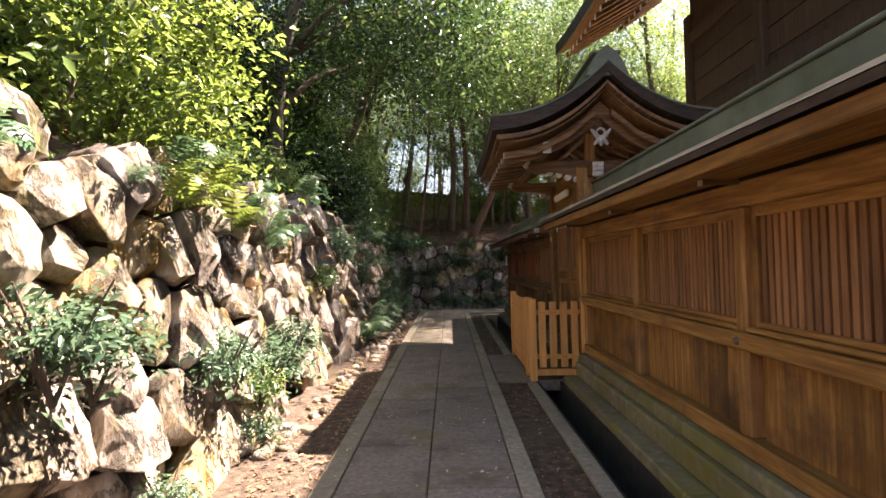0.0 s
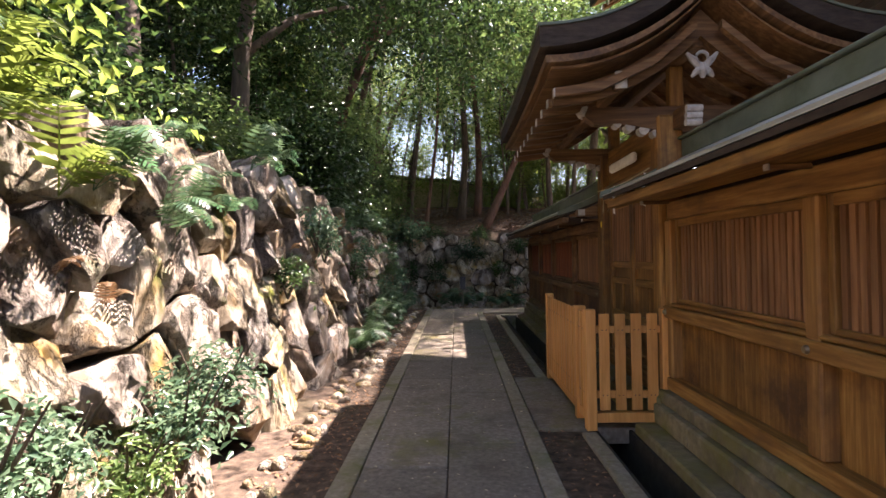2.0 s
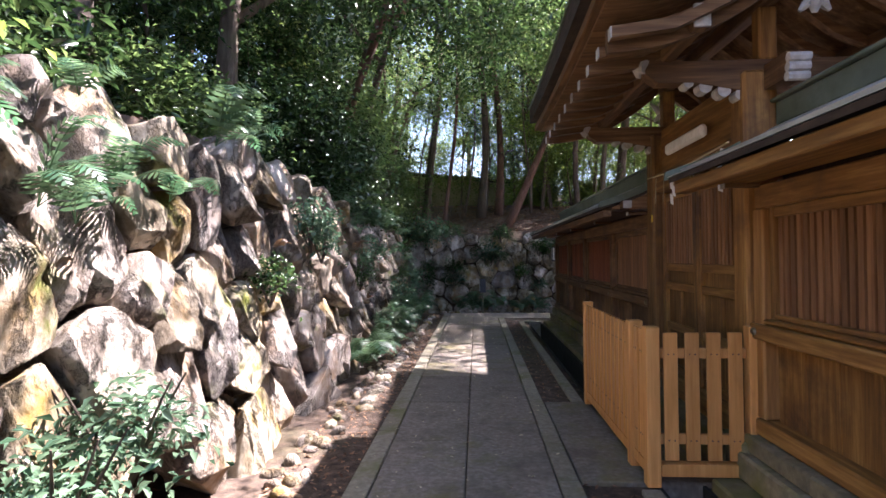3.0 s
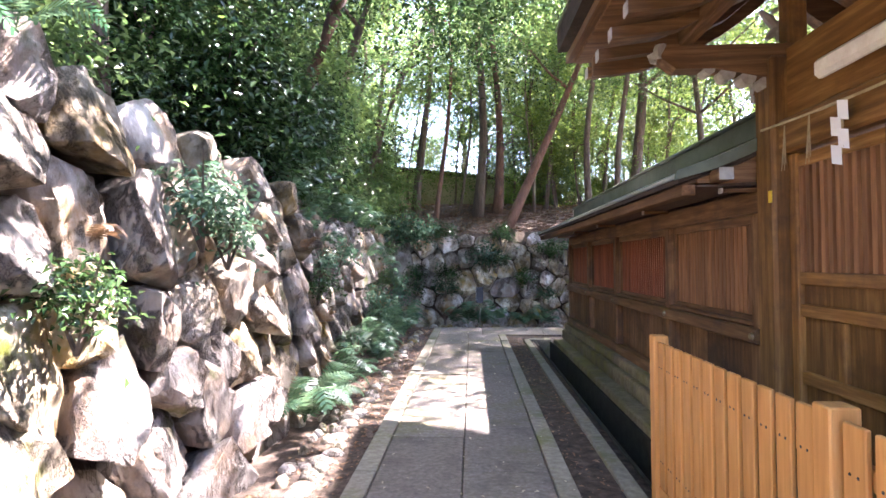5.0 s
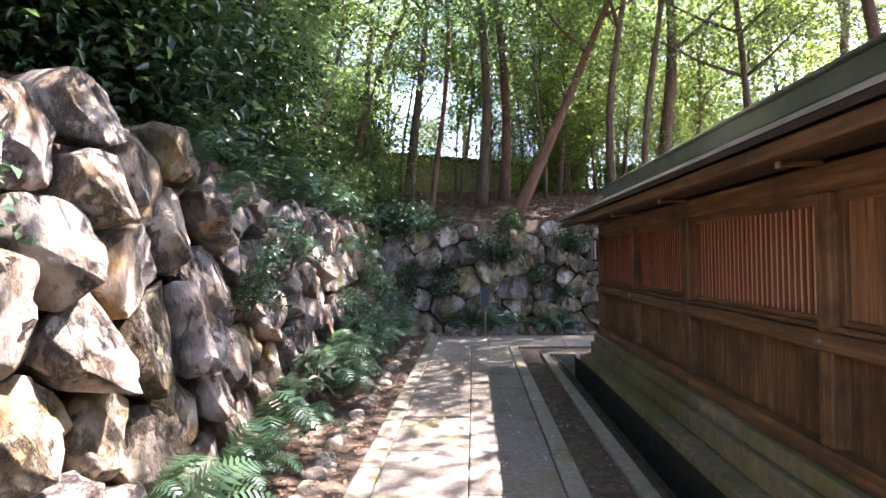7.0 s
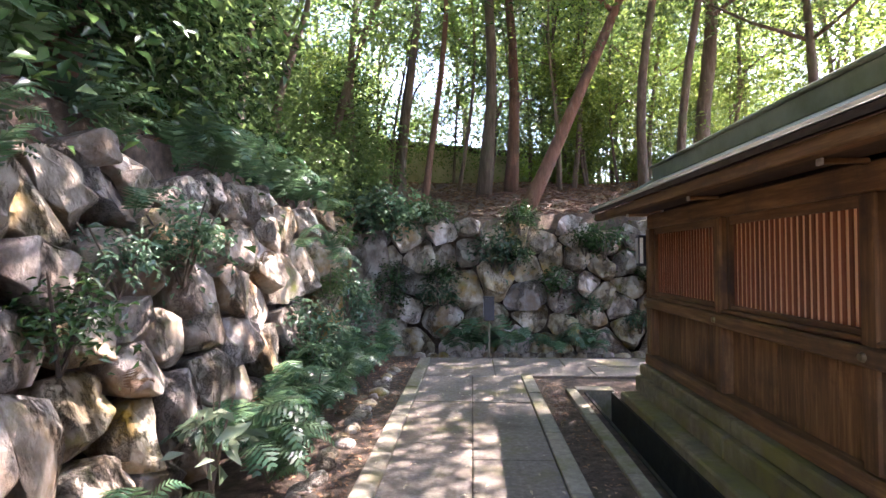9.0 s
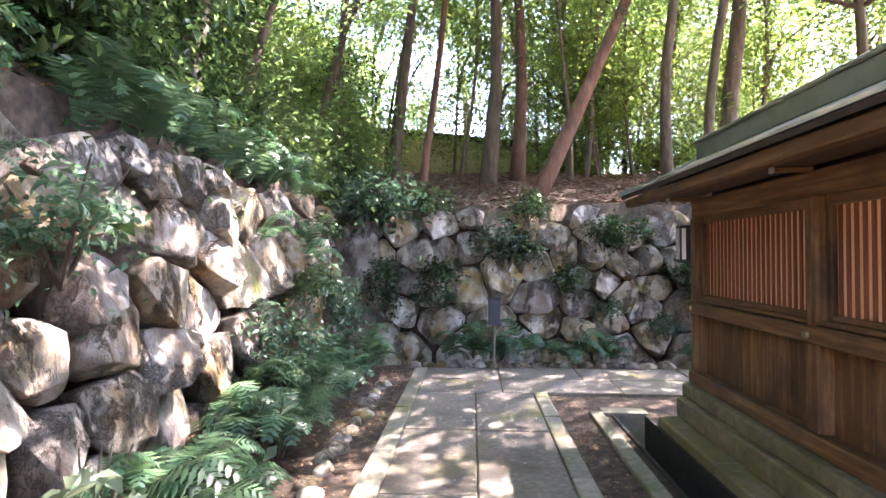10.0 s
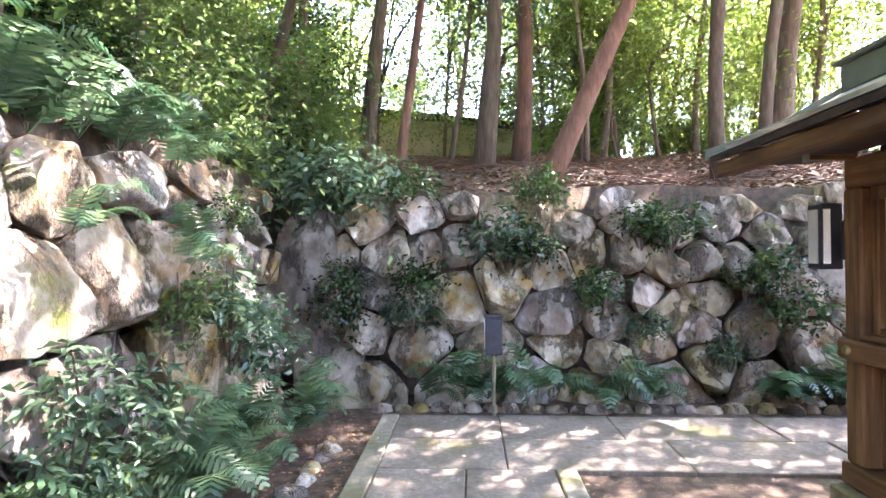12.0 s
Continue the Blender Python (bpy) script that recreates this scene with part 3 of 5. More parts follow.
# purlins carried on brackets, with white ends past the gables
for dx, z, h in ((-0.66, 2.80, 0.13), (0.66, 2.80, 0.13)):
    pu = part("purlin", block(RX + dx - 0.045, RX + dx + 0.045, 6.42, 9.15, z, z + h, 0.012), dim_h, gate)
    for y0, y1 in ((6.40, 6.4195), (9.1505, 9.17)):
        part("purlin_end", block(RX + dx - 0.047, RX + dx + 0.047, y0, y1, z - 0.002, z + h + 0.002, 0.004), worn_white, pu, "white painted purlin end")
part("ridge_purlin", block(RX - 0.05, RX + 0.05, 6.56, 9.0, 3.16, 3.29, 0.012), dim_h, gate)
for y in (7.03, 8.88):
    # cloud-shaped bracket arm reaching towards the path
    arm_pts = [(RX + 0.8, 2.66), (RX + 0.2, 2.60), (RX - 0.2, 2.60), (RX - 0.5, 2.66), (RX - 0.72, 2.66), (RX - 0.80, 2.72), (RX - 0.84, 2.80), (RX - 0.76, 2.85), (RX - 0.55, 2.80), (RX + 0.6, 2.80), (RX + 0.8, 2.76)]
    arm = part("bracket_arm", extrude_y(arm_pts, y - 0.06, y + 0.06), dim_x, gate)
    part("arm_nose", tube([(RX - 0.80, y - 0.062, 2.77), (RX - 0.835, y, 2.79), (RX - 0.80, y + 0.062, 2.77)], [0.045, 0.05, 0.045], 8), worn_white, arm, "white painted carved nose")
    for x, r in ((RX - 0.52, 0.035), (RX - 0.41, 0.045), (RX - 0.29, 0.045), (RX - 0.18, 0.04)):
        part("carved_lobe", tube([(x, y - 0.05, 2.56 + 0.25 * (RX - 0.12 - x)), (x, y + 0.05, 2.56 + 0.25 * (RX - 0.12 - x))], [r, r], 10), worn_white, arm, "white edged carved lobe")
    part("king_strut", block(RX - 0.06, RX + 0.06, y - 0.05, y + 0.05, 2.805, 3.158, 0.01), wood_v, gate)
    s = -1 if y < 8 else 1
    nose = extrude_y([(RX - 0.06, 2.58), (RX + 0.06, 2.58), (RX + 0.06, 2.74), (RX - 0.06, 2.74)], y + s * 0.1, y + s * 0.36)
    nb = part("head_beam_nose", nose, dim_h, gate)
    for k in range(3):
        z = 2.585 + k * 0.055
        part("nose_scroll", tube([(RX - 0.064, y + s * (0.362 + 0.01 * k), z), (RX + 0.064, y + s * (0.362 + 0.01 * k), z)], [0.03, 0.03], 8), worn_white, nb, "white painted scroll")
part("head_beam", block(RX - 0.05, RX + 0.06, 7.13, 8.78, 2.60, 2.74, 0.01), dim_h, gate)
part("white_plaque", block(GX - 0.12, GX - 0.062, 7.55, 8.35, 2.42, 2.52, 0.02), white_paint, gate, "long white painted block over the lintel")
part("door_tag", block(GX - 0.100, GX - 0.0905, 8.79, 8.82, 1.84, 1.91, 0.002), yellow_tag, gate, "small yellow tag")

# straw rope and paper streamers hang from the lintel
rope = thing("straw_rope", "thin twisted straw rope with white zigzag paper streamers", "rope", (GX - 0.08, 7.95, 2.1))
pts = [(GX - 0.115, 7.1 + 1.75 * i / 16, 2.28 - 0.03 * math.sin(math.pi * i / 16)) for i in range(17)]
part("cord", tube(pts, [0.007] * 17, 7, 0.3), straw, rope)
for y in (7.3, 7.55, 7.78, 8.15, 8.4, 8.62):
    bm = bmesh.new()
    for k in range(4):
        tube([(GX - 0.115 + 0.004 * k, y + 0.008 * (k - 1.5), 2.25), (GX - 0.118, y + 0.014 * (k - 1.5), 2.03 - 0.03 * (k % 2))], [0.003, 0.0015], 4, 0, bm)
    part("straw_tassel", bm, straw, rope)
for y in (7.2, 8.15):
    bm = bmesh.new()
    for k in range(4):
        z = 2.24 - 0.068 * k
        o = 0.025 * (1 if k % 2 else -1)
        q = [bm.verts.new(c) for c in ((GX - 0.125, y + o - 0.036, z), (GX - 0.125, y + o + 0.036, z + 0.02), (GX - 0.118, y + o + 0.042, z - 0.07), (GX - 0.118, y + o - 0.03, z - 0.09))]
        bm.faces.new(q)
    ob = part("paper_streamer", bm, paper, rope, "white zigzag paper streamer")
    ob.modifiers.new("thick", "SOLIDIFY").thickness = 0.002

# ---- low picket fence round the gate ----
FX = 1.0
fence = thing("picket_fence", "new orange-brown cypress picket fence around the gate", "fence", (1.3, 7.9, 0))


def picket(x0, x1, y0, y1, z0, z1, side):
    pk = part("picket", block(x0, x1, y0, y1, z0, z1, 0.004), wood_new, fence)
    for z in (0.30, 0.86):
        for d in (-0.018, 0.018):
            if side == "x":
                c = ((x0 + x1) / 2 + d, y0 - 0.001, z)
                e = (c[0], c[1] - 0.002, z)
            else:
                c = (x0 - 0.001, (y0 + y1) / 2 + d, z)
                e = (c[0] - 0.002, c[1], z)
            part("nail", tube([c, e], [0.006, 0.005], 5), metal_black, pk)


for x, y, w in ((FX + 0.045, 6.93, 0.045), (1.70, 6.93, 0.045), (FX + 0.045, 7.30, 0.05), (FX + 0.045, 8.93, 0.045)):
    part("fence_post", block(x - w, x + w, y - 0.045, y + 0.045, 0.0 if x < 1.5 else 0.07, 1.04, 0.006), wood_new, fence)
for z in (0.27, 0.83):
    part("fence_rail", block(FX + 0.092, 1.653, 6.925, 6.96, z, z + 0.065, 0.004), wood_new, fence)
part("fence_foot", block(FX + 0.092, 1.653, 6.89, 6.97, 0.07, 0.15, 0.004), wood_new, fence)
for i in range(4):
    x = FX + 0.165 + i * 0.137
    picket(x - 0.045, x + 0.045, 6.905, 6.924, 0.17, 1.0, "x")
for ya, yb, n in ((6.98, 7.245, 2), (7.355, 8.88, 12)):
    for z in (0.27, 0.83):
        part("fence_rail", block(FX + 0.035, FX + 0.07, ya, yb, z, z + 0.065, 0.004), wood_new, fence)
    part("fence_foot", block(FX + 0.015, FX + 0.08, ya, yb, 0.06, 0.14, 0.004), wood_new, fence)
    s = (yb - ya) / n
    for i in range(n):
        y = ya + s * (i + 0.5)
        picket(FX + 0.014, FX + 0.034, y - s * 0.37, y + s * 0.37, 0.145, 1.01, "y")

# ---- main hall behind the wall ----
hall = thing("shrine_hall", "tall dark weathered timber shrine hall with wide eaves", "hall", (7.5, 5, 0))
part("body", block(5.0, 10, -6, 10.9, 0, 7.9, 0.02), wood_dark, hall)
for y in (-2.0, 0.6, 3.2, 5.8, 8.4, 10.85):
    part("column", block(4.88, 5.05, y - 0.12, y + 0.12, 0, 6.4, 0.03), wood_dark, hall)
for z in (2.6, 4.2, 5.8):
    part("tie_beam", block(4.90, 5.02, -4.2, 11.0, z, z + 0.22, 0.02), wood_dark, hall)
for i in range(14):
    z = 0.4 + i * 0.42
    part("wall_board", block(4.975, 4.998, -4, 10.9, z, z + 0.40, 0.004), wood_dark, hall)


# sunlit strip seen over the wall ridge: added ledge, sunlight given by pale cypress
part("veranda_ledge", block(4.5, 4.873, -4.2, 11.0, 3.80, 3.93, 0.01), wood_new, hall, "golden ledge standing for a sunlit strip on the hall")


def hall_z(u):
    return 10.5 - 3.9 * u ** 0.85 + 0.3 * u ** 3


def hall_profile(lift, thick):
    top = [(7.95 + 5.0 * u, hall_z(abs(u)) + lift) for u in np.linspace(-1, 1, 17)]
    return top + [(x, z - thick) for x, z in top[::-1]]


def hall_sag(s):
    return 0.35 * max(0.0, (s - 0.8) / 0.2) ** 2


part("roof", extrude_y(hall_profile(0.0, 0.28), -8, 14.2, 20, hall_sag), bark_roof, hall, "thick dark bark roof")
part("eave_board", extrude_y(hall_profile(-0.30, 0.06), -7.8, 14.0, 20, hall_sag), wood_h, hall)
for i in range(55):
    y = -7.4 + i * 0.39
    dz = hall_sag((y + 8) / 22.2)
    pts = [(7.95 - 4.85 * u, hall_z(u) - 0.39 + dz) for u in (0.5, 0.75, 1.0)]
    raf = part("rafter", extrude_y(pts + [(x, z - 0.1) for x, z in pts[::-1]], y - 0.05, y + 0.05), wood_x, hall)
    part("rafter_end", block(pts[-1][0] - 0.012, pts[-1][0] - 0.001, y - 0.05, y + 0.05, pts[-1][1] - 0.1, pts[-1][1], 0), white_paint, raf, "white painted rafter end")
    q = [(7.95 - 4.85 * u, hall_z(u) - 0.51 + dz) for u in (0.5, 0.72)]
    low = part("lower_rafter", extrude_y(q + [(x, z - 0.1) for x, z in q[::-1]], y - 0.05, y + 0.05), wood_x, hall)
    part("rafter_end", block(q[-1][0] - 0.012, q[-1][0] - 0.001, y - 0.05, y + 0.05, q[-1][1] - 0.1, q[-1][1], 0), white_paint, low, "white painted rafter end")

# ---- lamps ----
lamp = thing("path_lamp", "black box path lamp on a thin stake", "lamp", (0.08, 18.12, 0))
part("stake", tube([(0.08, 18.12, -0.05), (0.08, 18.12, 0.56)], [0.018, 0.018], 10), kerb_mat, lamp, "pale weathered stake")
part("lamp_box", block(0.0, 0.16, 18.04, 18.2, 0.55, 0.89, 0.008), metal_black, lamp)
part("lamp_lid", block(-0.008, 0.168, 18.032, 18.208, 0.893, 0.915, 0.004), metal_black, lamp)
part("lamp_pane", block(-0.006, -0.001, 18.065, 18.175, 0.6, 0.86, 0.002), frosted, lamp, "pale frosted pane")
wl = thing("wall_lamp", "black box lamp with pale panel fixed on the corner post", "lamp", (1.66, 15.85, 1.5))
part("lamp_back", block(1.745, 1.80, 15.765, 15.83, 1.45, 1.65, 0.006), metal_black, wl)
part("lamp_frame", block(1.655, 1.77, 15.835, 15.95, 1.40, 1.74, 0.008), metal_black, wl)
part("lamp_panel", block(1.648, 1.6545, 15.855, 15.93, 1.43, 1.71, 0.002), frosted, wl, "pale frosted panel")
part("lamp_front", block(1.665, 1.70, 15.828, 15.8345, 1.43, 1.71, 0.002), frosted, wl, "pale frosted panel")

# far garden wall on the slope
fw = thing("garden_wall", "old ochre plaster garden wall with a tiled coping among the trees", "wall", (-0.5, 26, 3.5), kind="structure")
for name, z0, z1, y0, y1, material in (("wall_body", 2.4, 5.2, 25.9, 26.15, plaster), ("coping", 5.205, 5.36, 25.72, 26.33, bark_roof)):
    bm = block(-5.2, 2.6, y0, y1, z0, z1, 0.02)
    for v in bm.verts:
        k = (v.co.x + 5.2) / 7.8
        v.co.y += 1.6 * k
        v.co.z -= 0.55 * k if v.co.z > 3 else 0
    part(name, bm, material, fw)


# ---- boulder walls ----
def clip(poly, p, q):
    """Keeps the part of poly nearer to p than to q."""
    out, m, d = [], (p + q) / 2, q - p
    for i in range(len(poly)):
        a, b = poly[i], poly[(i + 1) % len(poly)]
        sa, sb = (a - m).dot(d), (b - m).dot(d)
        if sa <= 0:
            out.append(a)
        if (sa < 0) != (sb < 0) and abs(sa - sb) > 1e-9:
            out.append(a + (b - a) * (sa / (sa - sb)))
    return out


def boulder(cell, rng, bulge, grit):
    """An angular field stone that fills a cell: u along the wall, v up, w out of it."""
    c = sum(cell, Vector((0, 0))) / len(cell)
    shrink = rng.uniform(0.9, 1.0)
    cell = [c + (p - c) * shrink for p in cell]
    size = sum((p - c).length for p in cell) / len(cell)
    bm = bmesh.new()
    tilt = Vector((rng.uniform(-0.5, 0.5), rng.uniform(-0.8, 0.25)))
    for i, p in enumerate(cell):
        a, b = cell[i - 1], cell[(i + 1) % len(cell)]
        t = rng.uniform(0.06, 0.24)
        for q in (p.lerp(a, t), p.lerp(b, t)):
            bm.verts.new((q.x, q.y, rng.uniform(-0.02, 0.05)))
            e = c + (q - c) * 0.75
            bm.verts.new((e.x, e.y, -0.28))
    spin = rng.uniform(0, 6.28)
    sides = rng.randint(4, 6)
    for k in range(sides):
        a, r = spin + 6.28 * (k + rng.uniform(-0.25, 0.25)) / sides, size * rng.uniform(0.5, 0.85)
        q = Vector((math.cos(a) * r, math.sin(a) * r))
        bm.verts.new((c.x + q.x, c.y + q.y, max(0.03, bulge * rng.uniform(0.88, 1.1) + tilt.dot(q) * 0.75)))
    res = bmesh.ops.convex_hull(bm, input=bm.verts[:], use_existing_faces=False)
    bmesh.ops.delete(bm, geom=list({g for g in res["geom_interior"] + res["geom_unused"] if isinstance(g, bmesh.types.BMVert)}), context="VERTS")
    bmesh.ops.dissolve_limit(bm, angle_limit=0.22, verts=bm.verts[:], edges=bm.edges[:])
    bmesh.ops.bevel(bm, geom=bm.edges[:], offset=0.005, segments=1, affect="EDGES")
    bmesh.ops.triangulate(bm, faces=bm.faces[:])
    for _ in range(2):
        bmesh.ops.subdivide_edges(bm, edges=[e for e in bm.edges if e.calc_length() > 0.085], cuts=1)
        bmesh.ops.triangulate(bm, faces=[f for f in bm.faces if len(f.verts) > 3])
    k = Vector((rng.uniform(0, 50), rng.uniform(0, 50), rng.uniform(0, 50)))
    for v in bm.verts:
        p = v.co.copy()
        f = noise.noise(p * 4 + k) * 0.014 + noise.noise(p * 14 + k) * 0.013
        f -= 0.035 * max(0.0, 0.16 - abs(noise.noise(p * Vector((4.5, 2.2, 3)) - k))) / 0.16
        v.co += Vector((noise.noise(p * 7 - k) * 0.016, noise.noise(p * 7 + k * 2) * 0.016, f)) * grit
    bmesh.ops.recalc_face_normals(bm, faces=bm.faces[:])
    return bm


def boulder_wall(name, label, length, height, place, rng, du, dv, bulge, grow, known):
    """place(u, v, w) gives the spot in the world. Returns the wall and its tops."""
    holder = thing(name, label, "boulder wall", kind="structure")
    seeds = [Vector(p) for p in known]
    v, row = dv * 0.4, 0
    while v < height + dv:
        k = 1.25 - 0.35 * min(1, v / height) if grow else 1.0
        u = -du + rng.uniform(0, du)
        while u < length + du:
            step = du * k * rng.uniform(0.65, 1.45)
            s = Vector((u + rng.uniform(-0.1, 0.1), v + rng.uniform(-0.45, 0.45) * dv))
            if all((s - Vector(p)).length > 0.31 for p in known):
                seeds.append(s)
            u += step
        v += dv * k * rng.uniform(0.85, 1.1)
        row += 1
    for s in seeds:
        if not (0 <= s.x <= length and 0 <= s.y <= height):
            continue
        cell = [s + Vector(o) for o in ((-1.2, -1.2), (1.2, -1.2), (1.2, 1.2), (-1.2, 1.2))]
        for q in seeds:
            if q is not s and (q - s).length < 2.0:
                cell = clip(cell, s, q)
        roof = height + rng.uniform(-0.05, 0.2)
        cell = [Vector((p.x, min(max(p.y, -0.12), roof))) for p in cell]
        if len(cell) < 3:
            continue
        bm = boulder(cell, rng, bulge * rng.uniform(0.6, 1.4), 1.0)
        push = rng.uniform(-0.07, 0.07)
        for vert in bm.verts:
            vert.co = place(vert.co.x, vert.co.y, vert.co.z + push)
        bmesh.ops.recalc_face_normals(bm, faces=bm.faces[:])
        ob = part("boulder", bm, rock_mat, holder, smooth=True)
        ob.data.set_sharp_from_angle(angle=radians(16))
    return holder


def ease(k):
    k = min(1.0, max(0.0, k))
    return k * k * (3 - 2 * k)


def left_place(u, v, w):
    y = LEFT_START + u
    bend = 0.03 * math.sin(y * 0.55) + 0.025 * math.sin(y * 1.3 + 1)
    far = ease((y - 10.4) / 2.6)
    v *= (1 + 0.10 * math.exp(-((y - 8.0) / 1.9) ** 2)) * (1 - 0.07 * far)
    return Vector((LEFT_FOOT - 0.09 * v - 0.27 * far + bend + w + 0.24 * math.exp(-((y - 16.7) / 0.9) ** 2), y, v - 0.05))


def back_place(u, v, w):
    x = -2.0 + u
    return Vector((x, BACK_FOOT + 0.22 * v + 0.06 * math.sin(x * 0.9) - w, v - 0.05))


# large stones that stand out, as (y, height) on the west wall and (x, height) on the far one
NEAR_STONES = [(4.86, 2.09), (4.91, 0.83), (4.92, 1.20), (4.92, 1.87), (5.04, 1.64), (5.23, 1.40), (5.28, 1.95), (5.59, 0.43), (5.63, 1.56), (5.86, 2.10), (5.87, 0.93), (5.94, 1.55), (6.17, 1.31), (6.21, 1.68), (6.42, 0.70), (6.47, 1.13), (6.53, 2.04), (6.58, 0.18), (6.96, 1.75), (7.10, 0.87), (7.20, 0.20), (7.23, 1.43), (7.64, 2.15), (8.09, 1.57), (8.24, 0.88), (8.60, 0.40), (8.78, 2.22)]
GATE_STONES = [(7.52, 1.81), (7.59, 1.00), (7.61, 1.45), (8.09, 1.13), (8.16, 2.07), (8.52, 1.01), (9.20, 1.65)]
MID_STONES = [(8.99, 1.15), (9.32, 0.81), (9.37, 2.20), (9.57, 1.19), (9.74, 0.73), (9.80, 0.38), (9.88, 1.96), (10.08, 1.09), (10.29, 1.82), (10.29, 2.21), (10.41, 1.42), (10.54, 0.41), (10.66, 1.98), (10.69, 0.98), (10.98, 2.20), (11.10, 1.78), (11.27, 0.70), (11.49, 1.39), (11.65, 1.92), (12.24, 1.43)]
CORNER_STONES = [(12.78, 1.51), (12.83, 1.24), (12.89, 0.97), (13.09, 1.12), (13.15, 1.52), (13.34, 1.77), (13.46, 2.01), (13.47, 1.42), (13.69, 1.12), (13.76, 1.85), (14.07, 0.90), (14.20, 1.30), (14.60, 1.16), (14.89, 1.57), (14.99, 1.92), (15.36, 0.77), (16.10, 2.04), (16.28, 0.86)]
FAR_STONES = [(-1.26, 1.91), (-0.64, 1.99), (-0.29, 2.11), (0.26, 1.99), (0.55, 1.95), (0.95, 1.80), (-0.64, 1.58), (-0.29, 1.61), (-1.11, 1.09), (-0.76, 0.94), (-0.24, 1.03), (0.17, 1.17), (0.75, 1.31), (1.18, 1.46), (1.54, 1.45), (1.96, 1.37), (2.35, 1.36), (2.74, 1.42), (3.02, 1.64), (0.74, 0.85), (1.39, 0.77), (1.96, 0.85), (1.76, 0.57), (2.40, 1.02), (2.40, 0.40), (2.76, 0.63), (3.28, 0.40), (3.29, 1.19), (-1.26, 0.68), (-0.71, 0.51), (-1.44, 0.33), (-1.12, 0.10), (0.08, 0.39), (-0.36, 0.10), (0.59, 0.16), (1.28, 0.40), (1.10, 0.05), (1.89, 0.06), (2.81, 0.17), (-2.40, 0.39), (1.74, 1.08)]
rng = random.Random(4)
known = [(y - LEFT_START, z + 0.05) for y, z in NEAR_STONES + GATE_STONES + MID_STONES + CORNER_STONES]
left_wall = boulder_wall("wall_west", "dry-laid wall of grey-brown boulders with ferns in its gaps", 18.2, 2.4, left_place, rng, 0.34, 0.42, 0.10, True, known)
rng = random.Random(9)
back_wall = boulder_wall("wall_far", "dry-laid wall of brown fitted boulders below a leafy bank", 10.0, 2.2, back_place, rng, 0.52, 0.42, 0.13, True, [(x + 2, z + 0.05) for x, z in FAR_STONES])
# tall upright slab in the corner
rng = random.Random(5)
bm = boulder([Vector(p) for p in ((-0.28, 0.42), (0.40, 0.36), (0.46, 1.3), (0.36, 2.06), (-0.1, 2.12), (-0.3, 1.5))], rng, 0.12, 1.0)
for vert in bm.verts:
    vert.co = back_place(vert.co.x, vert.co.y, vert.co.z + 0.12)
bmesh.ops.recalc_face_normals(bm, faces=bm.faces[:])
part("boulder", bm, rock_mat, back_wall, "tall upright pinkish slab", smooth=True).data.set_sharp_from_angle(angle=radians(16))
# earth behind the stones
bk = thing("earth_core", "dark packed earth behind the boulders", "earth", kind="structure")
part("earth", extrude_y([(-2.26, -0.1), (-2.44, 2.1), (-2.9, 2.1), (-2.9, -0.1)], -4, 19.2), soil, bk)
bm = block(-2.3, 9, 18.9, 19.8, -0.1, 2.0, 0)
for v in bm.verts:
    if v.co.z > 1 and v.co.y < 19.2:
        v.co.y += 0.35
part("earth_bank", bm, soil, bk)

# ---- small stones ----
edge = thing("edging_stones", "row of small rounded edging stones along the leaf bed", "edging", kind="structure")


def cobble(x, y, sx, sy, h):
    bm = bmesh.new()
    bmesh.ops.create_icosphere(bm, subdivisions=2, radius=1.0)
    k = Vector((x * 7, y * 7, 0))
    for v in bm.verts:
        r = 1 + 0.25 * noise.noise(v.co * 1.3 + k)
        v.co = Vector((x + v.co.x * sx * r, y + v.co.y * sy * r, -0.03 + v.co.z * h * r))
    part("cobble", bm, rock_mat, edge, smooth=True)


rng = random.Random(12)
y = 8.8
while y < 17.6:
    s = rng.uniform(0.07, 0.14)
    cobble(-1.27 + rng.uniform(-0.05, 0.05), y, rng.uniform(0.06, 0.12), s, rng.uniform(0.035, 0.06))
    y += s * 1.9
x = -1.0
while x < 5.5:
    s = rng.uniform(0.07, 0.15)
    cobble(x, 18.27 + rng.uniform(-0.03, 0.03), s, rng.uniform(0.06, 0.09), rng.uniform(0.06, 0.1))
    x += s * 1.9

for i in range(70):
    cobble(rng.uniform(-1.6, -1.3), rng.uniform(2.5, 11), rng.uniform(0.03, 0.09), rng.uniform(0.03, 0.1), rng.uniform(0.03, 0.07))

# ---- path ----
path = thing("path", "straight stone-paved path with raised edging kerbs", "path", kind="structure")
rng = random.Random(21)


def slabs(x0, x1, y0, y1, lengths, name, material, z, along="y"):
    k = y0 if along == "y" else x0
    end = y1 if along == "y" else x1
    while k < end - 0.01:
        e = k + rng.uniform(*lengths)
        if end - e < lengths[0] * 0.6:
            e = end
        dz = rng.uniform(-0.004, 0.004)
        g = 0.004
        if along == "y":
            bm = block(x0 + g, x1 - g, k + g, e - g, z - 0.14, z + dz, 0.008)
        else:
            bm = block(k + g, e - g, y0 + g, y1 - g, z - 0.14, z + dz, 0.008)
        part(name, bm, material, path)
        k = e


